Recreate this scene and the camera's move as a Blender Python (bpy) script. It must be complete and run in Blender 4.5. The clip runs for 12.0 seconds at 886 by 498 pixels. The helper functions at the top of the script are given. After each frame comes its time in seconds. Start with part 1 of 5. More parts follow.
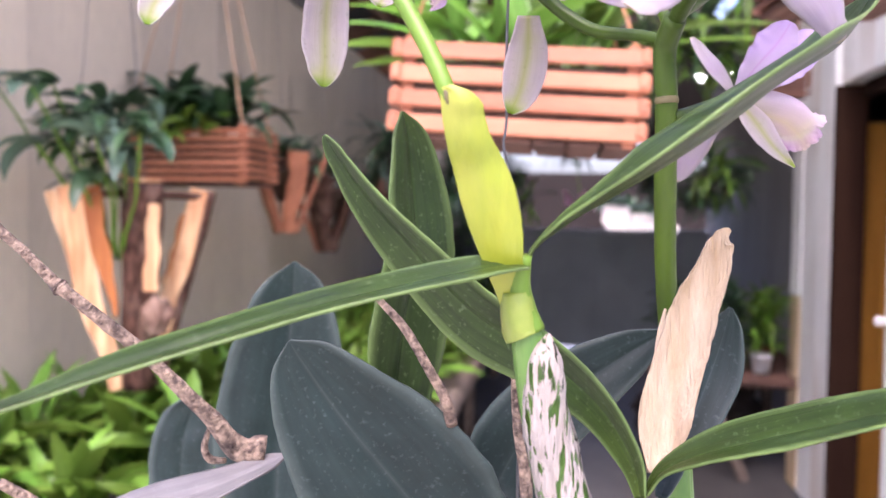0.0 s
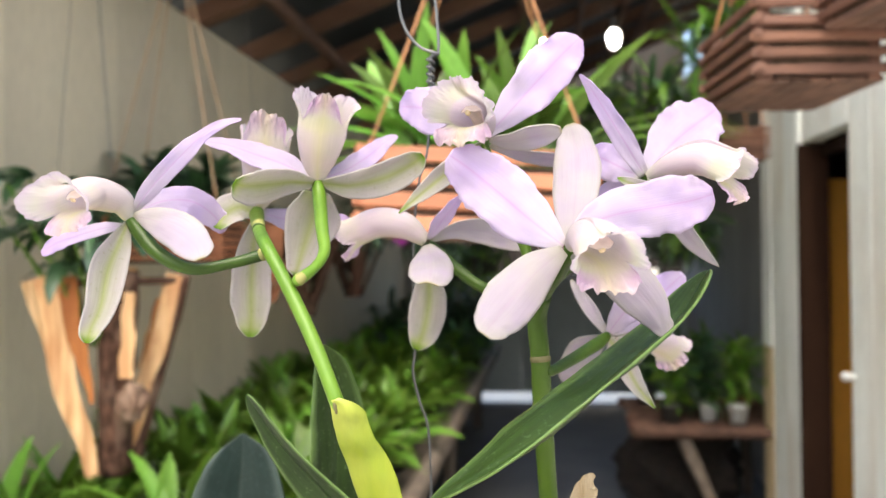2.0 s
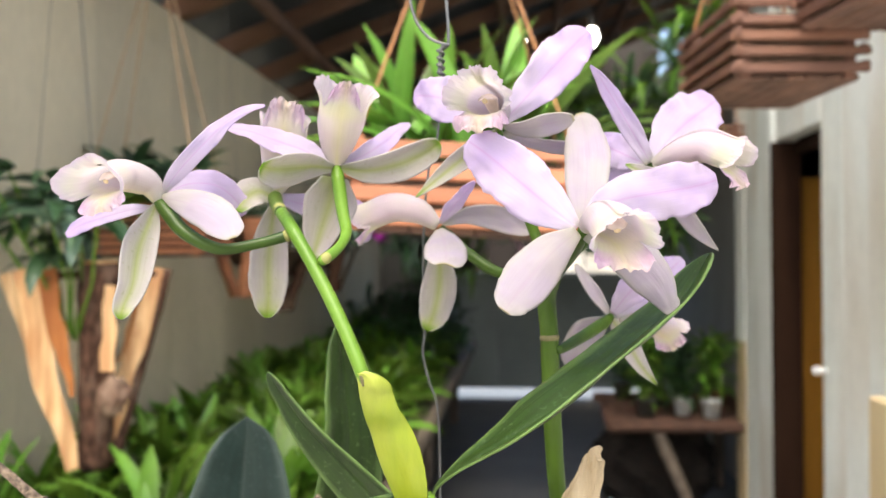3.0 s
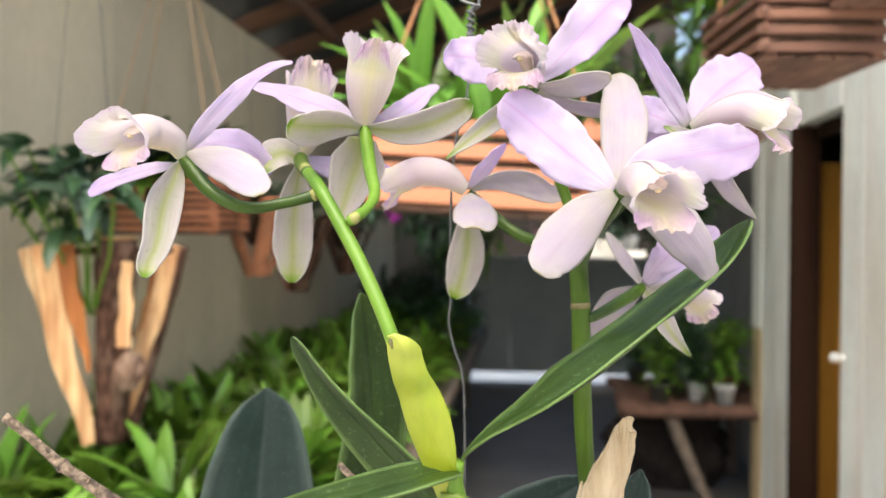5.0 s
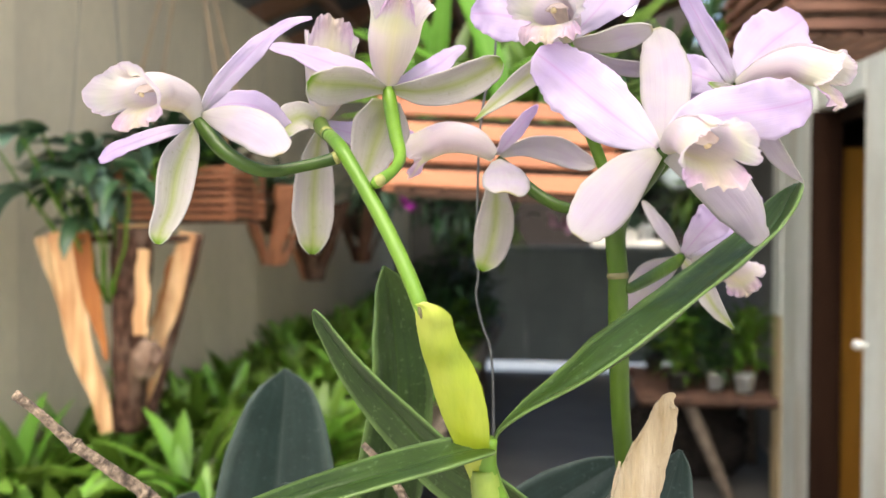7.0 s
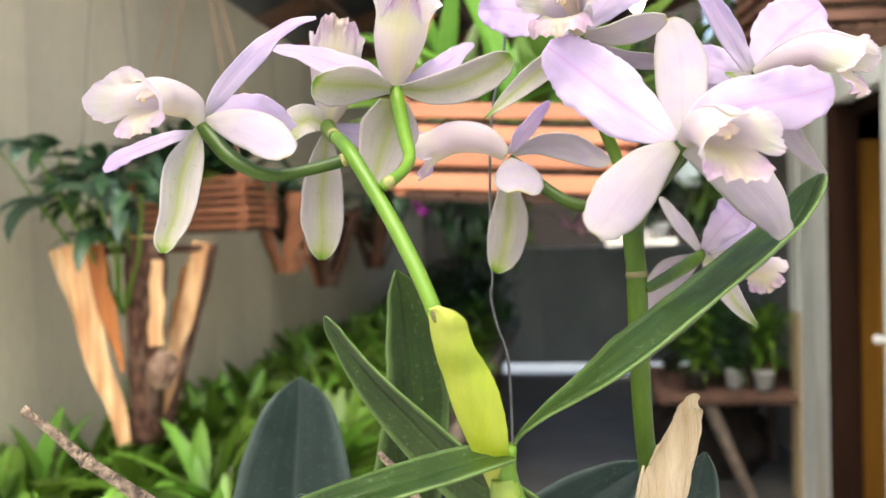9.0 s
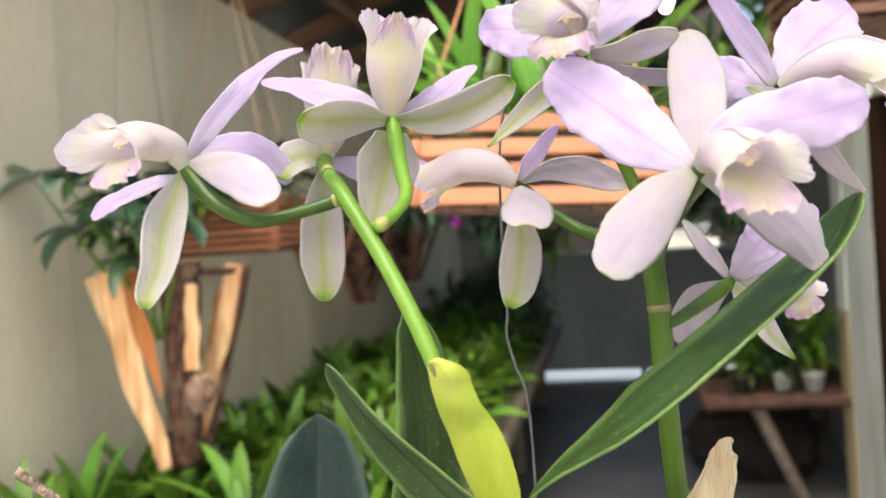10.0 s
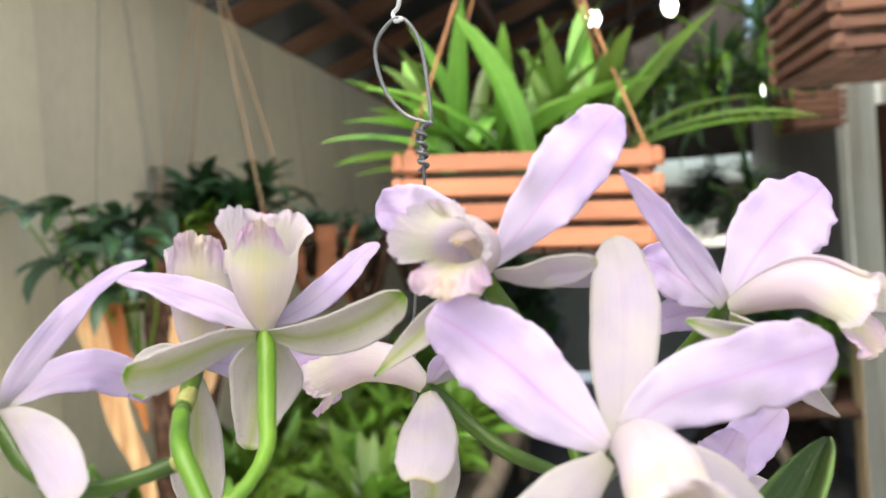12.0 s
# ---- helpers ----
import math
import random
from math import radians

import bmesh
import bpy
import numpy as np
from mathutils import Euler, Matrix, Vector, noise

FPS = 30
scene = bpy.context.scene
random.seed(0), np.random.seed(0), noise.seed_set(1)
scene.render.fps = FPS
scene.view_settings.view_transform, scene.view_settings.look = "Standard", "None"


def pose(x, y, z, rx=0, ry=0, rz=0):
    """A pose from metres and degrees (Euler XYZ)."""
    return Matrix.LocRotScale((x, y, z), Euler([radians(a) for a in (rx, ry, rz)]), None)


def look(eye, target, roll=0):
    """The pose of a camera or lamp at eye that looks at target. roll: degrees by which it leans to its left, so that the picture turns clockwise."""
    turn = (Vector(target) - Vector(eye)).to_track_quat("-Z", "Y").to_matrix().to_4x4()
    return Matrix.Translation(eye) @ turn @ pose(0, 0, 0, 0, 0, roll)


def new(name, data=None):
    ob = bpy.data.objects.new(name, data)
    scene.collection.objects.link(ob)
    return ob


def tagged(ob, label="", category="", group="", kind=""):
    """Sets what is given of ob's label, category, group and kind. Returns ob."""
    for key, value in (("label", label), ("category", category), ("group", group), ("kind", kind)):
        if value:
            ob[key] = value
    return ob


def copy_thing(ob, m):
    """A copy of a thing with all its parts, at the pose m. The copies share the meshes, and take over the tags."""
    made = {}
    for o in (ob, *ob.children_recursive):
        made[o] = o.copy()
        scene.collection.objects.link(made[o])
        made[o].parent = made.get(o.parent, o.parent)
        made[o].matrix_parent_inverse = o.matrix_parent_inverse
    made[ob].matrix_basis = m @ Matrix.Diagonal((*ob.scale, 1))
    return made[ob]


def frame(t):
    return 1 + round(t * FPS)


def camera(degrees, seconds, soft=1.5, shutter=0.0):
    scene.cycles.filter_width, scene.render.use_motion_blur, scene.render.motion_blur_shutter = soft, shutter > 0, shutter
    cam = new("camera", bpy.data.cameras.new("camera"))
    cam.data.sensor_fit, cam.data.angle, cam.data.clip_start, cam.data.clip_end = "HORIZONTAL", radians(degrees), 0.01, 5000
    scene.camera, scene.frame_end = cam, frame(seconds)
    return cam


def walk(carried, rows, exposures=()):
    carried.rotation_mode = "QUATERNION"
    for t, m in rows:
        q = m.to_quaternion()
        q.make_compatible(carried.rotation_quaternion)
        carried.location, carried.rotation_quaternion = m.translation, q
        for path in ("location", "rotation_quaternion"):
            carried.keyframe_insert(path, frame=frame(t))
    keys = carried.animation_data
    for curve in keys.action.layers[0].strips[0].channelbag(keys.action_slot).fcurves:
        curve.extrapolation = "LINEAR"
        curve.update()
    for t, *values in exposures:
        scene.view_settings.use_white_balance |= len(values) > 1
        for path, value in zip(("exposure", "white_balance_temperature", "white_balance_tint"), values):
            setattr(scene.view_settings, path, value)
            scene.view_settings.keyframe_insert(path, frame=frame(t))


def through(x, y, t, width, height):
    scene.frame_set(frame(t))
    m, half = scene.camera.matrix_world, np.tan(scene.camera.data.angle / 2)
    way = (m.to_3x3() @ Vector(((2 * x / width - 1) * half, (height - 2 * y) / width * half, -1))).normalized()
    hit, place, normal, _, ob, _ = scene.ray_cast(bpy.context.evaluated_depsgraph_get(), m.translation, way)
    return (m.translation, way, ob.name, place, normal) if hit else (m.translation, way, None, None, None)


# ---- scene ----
cam = camera(56.0, 12.0)
cam.data.dof.use_dof, cam.data.dof.focus_distance, cam.data.dof.aperture_fstop = True, 0.355, 10.0
PATH = [
    (0, (-0.033, 0.05, 1.359), (-0.322, 2.028, 1.285), 0.7),
    (0.3, (-0.017, 0.028, 1.372), (-0.371, 1.996, 1.326), 0.4),
    (0.5, (-0.009, 0.03, 1.381), (-0.365, 1.998, 1.344), 0.3),
    (0.7, (0.001, 0.015, 1.402), (-0.368, 1.978, 1.369), -0.1),
    (1, (-0.004, 0.006, 1.428), (-0.364, 1.974, 1.425), -0.2),
    (1.2, (-0.009, 0.014, 1.434), (-0.354, 1.987, 1.445), -0.2),
    (1.5, (-0.013, 0.018, 1.434), (-0.318, 1.994, 1.449), -0.2),
    (2, (0.013, -0.001, 1.459), (-0.239, 1.983, 1.482), -0.6),
    (2.5, (0.011, -0.011, 1.458), (-0.201, 1.978, 1.478), -0.4),
    (3, (-0.005, -0.02, 1.452), (-0.196, 1.97, 1.467), -0.4),
    (5, (-0.014, -0.01, 1.442), (-0.237, 1.978, 1.419), 0.3),
    (5.5, (-0.012, -0.003, 1.436), (-0.244, 1.983, 1.406), 0.2),
    (6, (-0.019, 0.001, 1.431), (-0.264, 1.986, 1.393), 0.3),
    (6.5, (-0.024, 0.009, 1.431), (-0.278, 1.993, 1.388), 0.1),
    (7, (-0.023, 0.011, 1.431), (-0.281, 1.994, 1.385), 0.0),
    (9, (-0.024, 0.021, 1.43), (-0.314, 2.0, 1.394), -1.4),
    (9.5, (-0.026, 0.026, 1.438), (-0.358, 1.998, 1.415), -2.6),
    (9.8, (-0.019, 0.036, 1.441), (-0.385, 2.002, 1.427), -3.0),
    (10, (-0.013, 0.048, 1.442), (-0.393, 2.012, 1.431), -3.6),
    (10.2, (-0.006, 0.058, 1.453), (-0.444, 2.008, 1.455), -3.9),
    (10.5, (-0.001, 0.096, 1.473), (-0.449, 2.045, 1.478), -4.7),
    (10.7, (-0.004, 0.117, 1.488), (-0.473, 2.059, 1.481), -4.6),
    (11, (-0.013, 0.125, 1.504), (-0.454, 2.076, 1.496), -5.0),
    (11.2, (-0.002, 0.115, 1.501), (-0.45, 2.064, 1.492), -4.9),
    (11.5, (0.023, 0.116, 1.502), (-0.405, 2.069, 1.486), -4.8),
    (11.7, (0.029, 0.114, 1.512), (-0.403, 2.067, 1.493), -4.6),
    (12, (0.025, 0.12, 1.526), (-0.381, 2.078, 1.499), -4.0),
]
EXPOSURES = [(0, 2.36, 5950, 34), (0.6, 2.3, 6040, 25), (1.2, 2.03, 6380, 12), (2.5, 1.96, 6590, 5), (7, 1.98, 6630, 5), (9.5, 2.02, 6600, 4), (10.5, 1.88, 6530, 3), (12, 1.86, 6480, 2)]
walk(cam, [(t, look(eye, target, roll)) for t, eye, target, roll in PATH], EXPOSURES)

# ---- world and light ----
world = bpy.data.worlds.new("sky")
scene.world = world
world.use_nodes = True
wn = world.node_tree.nodes
sky = wn.new("ShaderNodeTexSky")
sky.sky_type, sky.sun_disc = "NISHITA", False
sky.sun_elevation, sky.sun_rotation = radians(61), radians(187)
sky.air_density, sky.dust_density = 1.0, 6.0
wn["Background"].inputs["Strength"].default_value = 0.15
world.node_tree.links.new(sky.outputs[0], wn["Background"].inputs["Color"])

sun = new("sun", bpy.data.lights.new("sun", "SUN"))
sun.data.energy, sun.data.angle, sun.data.color = 0.22, radians(12), (1.0, 0.98, 0.96)
sun.matrix_world = look((-0.23, -1.9, 3.45), (0, 0, 0))


# ---- material helpers ----
def shader(name):
    m = bpy.data.materials.new(name)
    m.use_nodes = True
    nt = m.node_tree
    return m, nt, nt.nodes, nt.links, nt.nodes["Principled BSDF"]


def ramp(nodes, stops, interp="LINEAR"):
    r = nodes.new("ShaderNodeValToRGB")
    r.color_ramp.interpolation = interp
    while len(r.color_ramp.elements) < len(stops):
        r.color_ramp.elements.new(0.5)
    for e, (p, c) in zip(r.color_ramp.elements, stops):
        e.position, e.color = p, (*c, 1) if len(c) == 3 else c
    return r


def surface(name, c1, c2, scale=8, rough=0.7, bump=0.2, fine=60, stretch=(1, 1, 1), c3=None, metal=0.0, spread=0.15, dirt=0.35, spec=0.5):
    """A surface with a broad and a fine variation, a stain colour and relief; stretch squeezes the grain along an axis."""
    m, nt, nodes, links, bsdf = shader(name)
    co = nodes.new("ShaderNodeTexCoord")
    mp = nodes.new("ShaderNodeMapping")
    mp.inputs["Scale"].default_value = stretch
    links.new(co.outputs["Object"], mp.inputs["Vector"])
    rnd = nodes.new("ShaderNodeObjectInfo")
    shift = nodes.new("ShaderNodeVectorMath")
    shift.operation = "ADD"
    mul = nodes.new("ShaderNodeMath")
    mul.operation, mul.inputs[1].default_value = "MULTIPLY", 37.0
    links.new(rnd.outputs["Random"], mul.inputs[0])
    links.new(mp.outputs[0], shift.inputs[0])
    links.new(mul.outputs[0], shift.inputs[1])
    n1 = nodes.new("ShaderNodeTexNoise")
    n1.inputs["Scale"].default_value, n1.inputs["Detail"].default_value = scale, 5
    n2 = nodes.new("ShaderNodeTexNoise")
    n2.inputs["Scale"].default_value, n2.inputs["Detail"].default_value = fine, 4
    n3 = nodes.new("ShaderNodeTexNoise")
    n3.inputs["Scale"].default_value, n3.inputs["Detail"].default_value = scale * 0.37, 3
    for n in (n1, n2, n3):
        links.new(shift.outputs[0], n.inputs["Vector"])
    r1 = ramp(nodes, [(0.32, c1), (0.68, c2)])
    links.new(n1.outputs["Fac"], r1.inputs[0])
    mx = nodes.new("ShaderNodeMix")
    mx.data_type = "RGBA"
    links.new(r1.outputs[0], mx.inputs["A"])
    mx.inputs["B"].default_value = (*(c3 or [v * 0.6 for v in c1]), 1)
    r3 = ramp(nodes, [(0.5, (0, 0, 0)), (0.72, (dirt, dirt, dirt))])
    links.new(n3.outputs["Fac"], r3.inputs[0])
    links.new(r3.outputs[0], mx.inputs["Factor"])
    hsv = nodes.new("ShaderNodeHueSaturation")
    links.new(mx.outputs["Result"], hsv.inputs["Color"])
    vary = nodes.new("ShaderNodeMapRange")
    vary.inputs["To Min"].default_value, vary.inputs["To Max"].default_value = 1 - spread, 1 + spread
    links.new(rnd.outputs["Random"], vary.inputs["Value"])
    v2 = nodes.new("ShaderNodeMapRange")
    v2.inputs["To Min"].default_value, v2.inputs["To Max"].default_value = 0.88, 1.12
    links.new(n2.outputs["Fac"], v2.inputs["Value"])
    vm = nodes.new("ShaderNodeMath")
    vm.operation = "MULTIPLY"
    links.new(vary.outputs[0], vm.inputs[0])
    links.new(v2.outputs[0], vm.inputs[1])
    links.new(vm.outputs[0], hsv.inputs["Value"])
    links.new(hsv.outputs[0], bsdf.inputs["Base Color"])
    bsdf.inputs["Roughness"].default_value, bsdf.inputs["Metallic"].default_value = rough, metal
    bsdf.inputs["Specular IOR Level"].default_value = spec
    b = nodes.new("ShaderNodeBump")
    b.inputs["Strength"].default_value, b.inputs["Distance"].default_value = bump, 0.004
    links.new(n2.outputs["Fac"], b.inputs["Height"])
    links.new(b.outputs[0], bsdf.inputs["Normal"])
    return m


def plant_skin(name, along, vein, tip=None, tip_at=(0.86, 1.0), edge=None, rough=0.5, through=0.3, vein_width=0.05, vein_mix=0.6,
               mottle=0.12, lines=60, spots=None, isle=False, spec=0.5, bump=0.16, blush=None):
    """Skin of petals and leaves. along: colour stops from foot to tip; vein: colour of the midrib; tip and edge: tints there; blush: (colour, scale, most) in cloudy patches."""
    m, nt, nodes, links, bsdf = shader(name)
    uv = nodes.new("ShaderNodeUVMap")
    sep = nodes.new("ShaderNodeSeparateXYZ")
    links.new(uv.outputs[0], sep.inputs[0])
    r = ramp(nodes, along)
    links.new(sep.outputs["Y"], r.inputs[0])
    col = r.outputs[0]

    def mixin(col, fac, colour):
        mx = nodes.new("ShaderNodeMix")
        mx.data_type = "RGBA"
        links.new(fac, mx.inputs["Factor"])
        links.new(col, mx.inputs["A"])
        mx.inputs["B"].default_value = (*colour, 1)
        return mx.outputs["Result"]

    # fine lengthwise veins
    co = nodes.new("ShaderNodeTexCoord")
    mp = nodes.new("ShaderNodeMapping")
    mp.inputs["Scale"].default_value = (lines, 3.0, 1)
    links.new(uv.outputs[0], mp.inputs["Vector"])
    nz = nodes.new("ShaderNodeTexNoise")
    nz.inputs["Scale"].default_value, nz.inputs["Detail"].default_value = 1.0, 3
    links.new(mp.outputs[0], nz.inputs["Vector"])
    blot = nodes.new("ShaderNodeTexNoise")
    blot.inputs["Scale"].default_value, blot.inputs["Detail"].default_value = 70, 6
    links.new(co.outputs["Object"], blot.inputs["Vector"])
    away = nodes.new("ShaderNodeMath")
    away.operation = "SUBTRACT"
    links.new(sep.outputs["X"], away.inputs[0])
    away.inputs[1].default_value = 0.5
    ab = nodes.new("ShaderNodeMath")
    ab.operation = "ABSOLUTE"
    links.new(away.outputs[0], ab.inputs[0])
    if blush:
        cloud = nodes.new("ShaderNodeTexNoise")
        cloud.inputs["Scale"].default_value, cloud.inputs["Detail"].default_value = blush[1], 4
        links.new(co.outputs["Object"], cloud.inputs["Vector"])
        cr = ramp(nodes, [(0.40, (0, 0, 0)), (0.66, (blush[2],) * 3)])
        links.new(cloud.outputs["Fac"], cr.inputs[0])
        col = mixin(col, cr.outputs[0], blush[0])
    vr = ramp(nodes, [(0.0, (vein_mix,) * 3), (vein_width, (vein_mix * 0.4,) * 3), (vein_width * 3.2, (0, 0, 0))])
    links.new(ab.outputs[0], vr.inputs[0])
    col = mixin(col, vr.outputs[0], vein)
    if tip:
        tr = ramp(nodes, [(tip_at[0], (0, 0, 0)), (tip_at[1], (0.9, 0.9, 0.9))])
        links.new(sep.outputs["Y"], tr.inputs[0])
        col = mixin(col, tr.outputs[0], tip)
    if edge:
        er = ramp(nodes, [(0.38, (0, 0, 0)), (0.5, (0.8, 0.8, 0.8))])
        links.new(ab.outputs[0], er.inputs[0])
        col = mixin(col, er.outputs[0], edge)
    if spots:
        sr = ramp(nodes, [(0.60, (0, 0, 0)), (0.74, (0.22, 0.22, 0.22))])
        sp = nodes.new("ShaderNodeTexNoise")
        sp.inputs["Scale"].default_value, sp.inputs["Detail"].default_value = 420, 3
        links.new(co.outputs["Object"], sp.inputs["Vector"])
        links.new(sp.outputs["Fac"], sr.inputs[0])
        col = mixin(col, sr.outputs[0], spots)
    hsv = nodes.new("ShaderNodeHueSaturation")
    links.new(col, hsv.inputs["Color"])
    add = nodes.new("ShaderNodeMath")
    add.operation = "ADD"
    for n, k in ((nz, 0), (blot, 1)):
        links.new(n.outputs["Fac"], add.inputs[k])
    mr = nodes.new("ShaderNodeMapRange")
    mr.inputs["From Min"].default_value, mr.inputs["From Max"].default_value = 0.6, 1.4
    mr.inputs["To Min"].default_value, mr.inputs["To Max"].default_value = 1 - mottle, 1 + mottle
    links.new(add.outputs[0], mr.inputs["Value"])
    value = mr.outputs[0]
    if isle:
        geo = nodes.new("ShaderNodeNewGeometry")
        ir = nodes.new("ShaderNodeMapRange")
        ir.inputs["To Min"].default_value, ir.inputs["To Max"].default_value = 0.4, 1.75
        links.new(geo.outputs["Random Per Island"], ir.inputs["Value"])
        mm = nodes.new("ShaderNodeMath")
        mm.operation = "MULTIPLY"
        links.new(value, mm.inputs[0])
        links.new(ir.outputs[0], mm.inputs[1])
        value = mm.outputs[0]
        hr = nodes.new("ShaderNodeMapRange")
        hr.inputs["To Min"].default_value, hr.inputs["To Max"].default_value = 0.485, 0.52
        links.new(geo.outputs["Random Per Island"], hr.inputs["Value"])
        links.new(hr.outputs[0], hsv.inputs["Hue"])
    each = nodes.new("ShaderNodeObjectInfo")
    er2 = nodes.new("ShaderNodeMapRange")
    er2.inputs["To Min"].default_value, er2.inputs["To Max"].default_value = 0.95, 1.05
    links.new(each.outputs["Random"], er2.inputs["Value"])
    em = nodes.new("ShaderNodeMath")
    em.operation = "MULTIPLY"
    links.new(value, em.inputs[0])
    links.new(er2.outputs[0], em.inputs[1])
    links.new(em.outputs[0], hsv.inputs["Value"])
    links.new(hsv.outputs[0], bsdf.inputs["Base Color"])
    bsdf.inputs["Roughness"].default_value = rough
    bsdf.inputs["Specular IOR Level"].default_value = spec
    b = nodes.new("ShaderNodeBump")
    b.inputs["Strength"].default_value, b.inputs["Distance"].default_value = bump, 0.0006
    links.new(add.outputs[0], b.inputs["Height"])
    links.new(b.outputs[0], bsdf.inputs["Normal"])
    tl = nodes.new("ShaderNodeBsdfTranslucent")
    links.new(hsv.outputs[0], tl.inputs["Color"])
    mxs = nodes.new("ShaderNodeMixShader")
    mxs.inputs[0].default_value = through
    links.new(bsdf.outputs[0], mxs.inputs[1])
    links.new(tl.outputs[0], mxs.inputs[2])
    links.new(mxs.outputs[0], nodes["Material Output"].inputs["Surface"])
    return m


def emitter(name, colour, strength):
    m, nt, nodes, links, bsdf = shader(name)
    bsdf.inputs["Base Color"].default_value = (*colour, 1)
    bsdf.inputs["Emission Color"].default_value = (*colour, 1)
    bsdf.inputs["Emission Strength"].default_value = strength
    return m


# ---- materials ----
LILAC = plant_skin("petal_lilac", [(0.0, (0.48, 0.47, 0.38)), (0.10, (0.52, 0.46, 0.57)), (0.45, (0.535, 0.44, 0.63)), (1.0, (0.52, 0.405, 0.63))], (0.50, 0.29, 0.52),
                   through=0.5, mottle=0.05, vein_width=0.022, vein_mix=0.6, rough=0.55, lines=46, spec=0.2, bump=0.45, blush=((0.575, 0.495, 0.60), 55, 0.8))
SEPAL = plant_skin("sepal_white_lilac", [(0.0, (0.41, 0.40, 0.31)), (0.15, (0.43, 0.38, 0.44)), (0.7, (0.44, 0.38, 0.465)), (1.0, (0.45, 0.41, 0.42))], (0.43, 0.315, 0.42),
                   tip=(0.40, 0.36, 0.20), tip_at=(0.955, 1.0), edge=(0.43, 0.405, 0.37), through=0.5, mottle=0.05, vein_width=0.02, vein_mix=0.3, rough=0.55, lines=40, spec=0.2, bump=0.45, blush=((0.46, 0.43, 0.42), 60, 0.8))
SEPALG = plant_skin("sepal_green_ribbed", [(0.0, (0.35, 0.37, 0.20)), (0.25, (0.44, 0.40, 0.41)), (0.75, (0.44, 0.405, 0.40)), (0.9, (0.40, 0.41, 0.24)), (1.0, (0.28, 0.36, 0.08))], (0.30, 0.35, 0.075),
                    tip=(0.13, 0.25, 0.008), tip_at=(0.87, 0.99), edge=(0.47, 0.44, 0.42), through=0.5, mottle=0.08, vein_width=0.165, vein_mix=0.74, spots=(0.16, 0.20, 0.05), rough=0.55, lines=30, spec=0.2, bump=0.45, blush=((0.45, 0.385, 0.45), 60, 0.7))
LIP = plant_skin("lip_cream_lilac", [(0.0, (0.46, 0.44, 0.38)), (0.2, (0.50, 0.445, 0.455)), (0.48, (0.545, 0.48, 0.49)), (0.58, (0.55, 0.52, 0.42)), (0.69, (0.54, 0.52, 0.42)), (0.73, (0.53, 0.50, 0.46)), (0.79, (0.53, 0.41, 0.54)), (0.90, (0.49, 0.31, 0.53)), (1.0, (0.50, 0.35, 0.54))], (0.55, 0.52, 0.22),
                 through=0.5, mottle=0.06, vein_width=0.06, vein_mix=0.55, rough=0.6, lines=70, spec=0.12, bump=0.4, blush=((0.57, 0.45, 0.54), 60, 0.6))
STEM = surface("stem_green", (0.060, 0.135, 0.009), (0.112, 0.205, 0.018), scale=30, rough=0.42, bump=0.08, fine=220, c3=(0.07, 0.16, 0.02), spread=0.04, stretch=(1, 1, 0.4), spec=0.3)
STEMD = surface("stem_dark_green", (0.011, 0.028, 0.002), (0.052, 0.10, 0.005), scale=22, rough=0.42, bump=0.1, fine=200, c3=(0.09, 0.13, 0.015), spread=0.05, stretch=(1, 1, 0.5), spec=0.25)
NODE = surface("node_brown", (0.07, 0.06, 0.02), (0.15, 0.13, 0.045), scale=60, rough=0.6, fine=300)
JOINT = surface("joint_tan", (0.16, 0.171, 0.04), (0.272, 0.252, 0.08), scale=90, rough=0.7, fine=300)
COLUMN = surface("column_cream", (0.60, 0.49, 0.48), (0.66, 0.57, 0.52), scale=80, rough=0.85, fine=300, bump=0.05, spec=0.1)
CAP = surface("anther_cap_tan", (0.46, 0.36, 0.20), (0.58, 0.46, 0.30), scale=200, rough=0.6, fine=500, bump=0.05)
SHEATH = surface("sheath_yellow_green", (0.135, 0.20, 0.004), (0.205, 0.24, 0.010), scale=26, rough=0.45, bump=0.10, fine=160, c3=(0.46, 0.42, 0.10), spread=0.02, stretch=(2.2, 2.2, 0.5), dirt=0.5)
COLLAR = surface("collar_yellow_green", (0.10, 0.16, 0.012), (0.17, 0.21, 0.03), scale=60, rough=0.5, bump=0.15, fine=260, c3=(0.12, 0.07, 0.04), dirt=0.6)
BULB = surface("pseudobulb_green", (0.042, 0.115, 0.0131), (0.084, 0.168, 0.0263), scale=40, rough=0.45, bump=0.2, fine=200, stretch=(3, 3, 0.4))
HUSK = surface("husk_tan", (0.38, 0.285, 0.16), (0.53, 0.43, 0.30), scale=34, rough=0.85, bump=0.8, fine=190, c3=(0.17, 0.09, 0.04), stretch=(3, 3, 0.4), dirt=0.8)
TWIG = surface("twig_bark", (0.05, 0.033, 0.024), (0.35, 0.26, 0.18), scale=260, rough=0.9, bump=1.0, fine=420, c3=(0.03, 0.02, 0.015), dirt=0.9)
WIRE = surface("wire_steel", (0.0935, 0.0935, 0.0935), (0.143, 0.143, 0.143), scale=120, rough=0.45, bump=0.1, fine=500, metal=0.7)
WIREL = surface("wire_bright", (0.55, 0.55, 0.55), (0.66, 0.66, 0.66), scale=120, rough=0.35, bump=0.1, fine=500, metal=0.8)
WIREO = surface("wire_copper", (0.34, 0.16, 0.07), (0.46, 0.22, 0.09), scale=60, rough=0.5, bump=0.1, fine=300, metal=0.2)
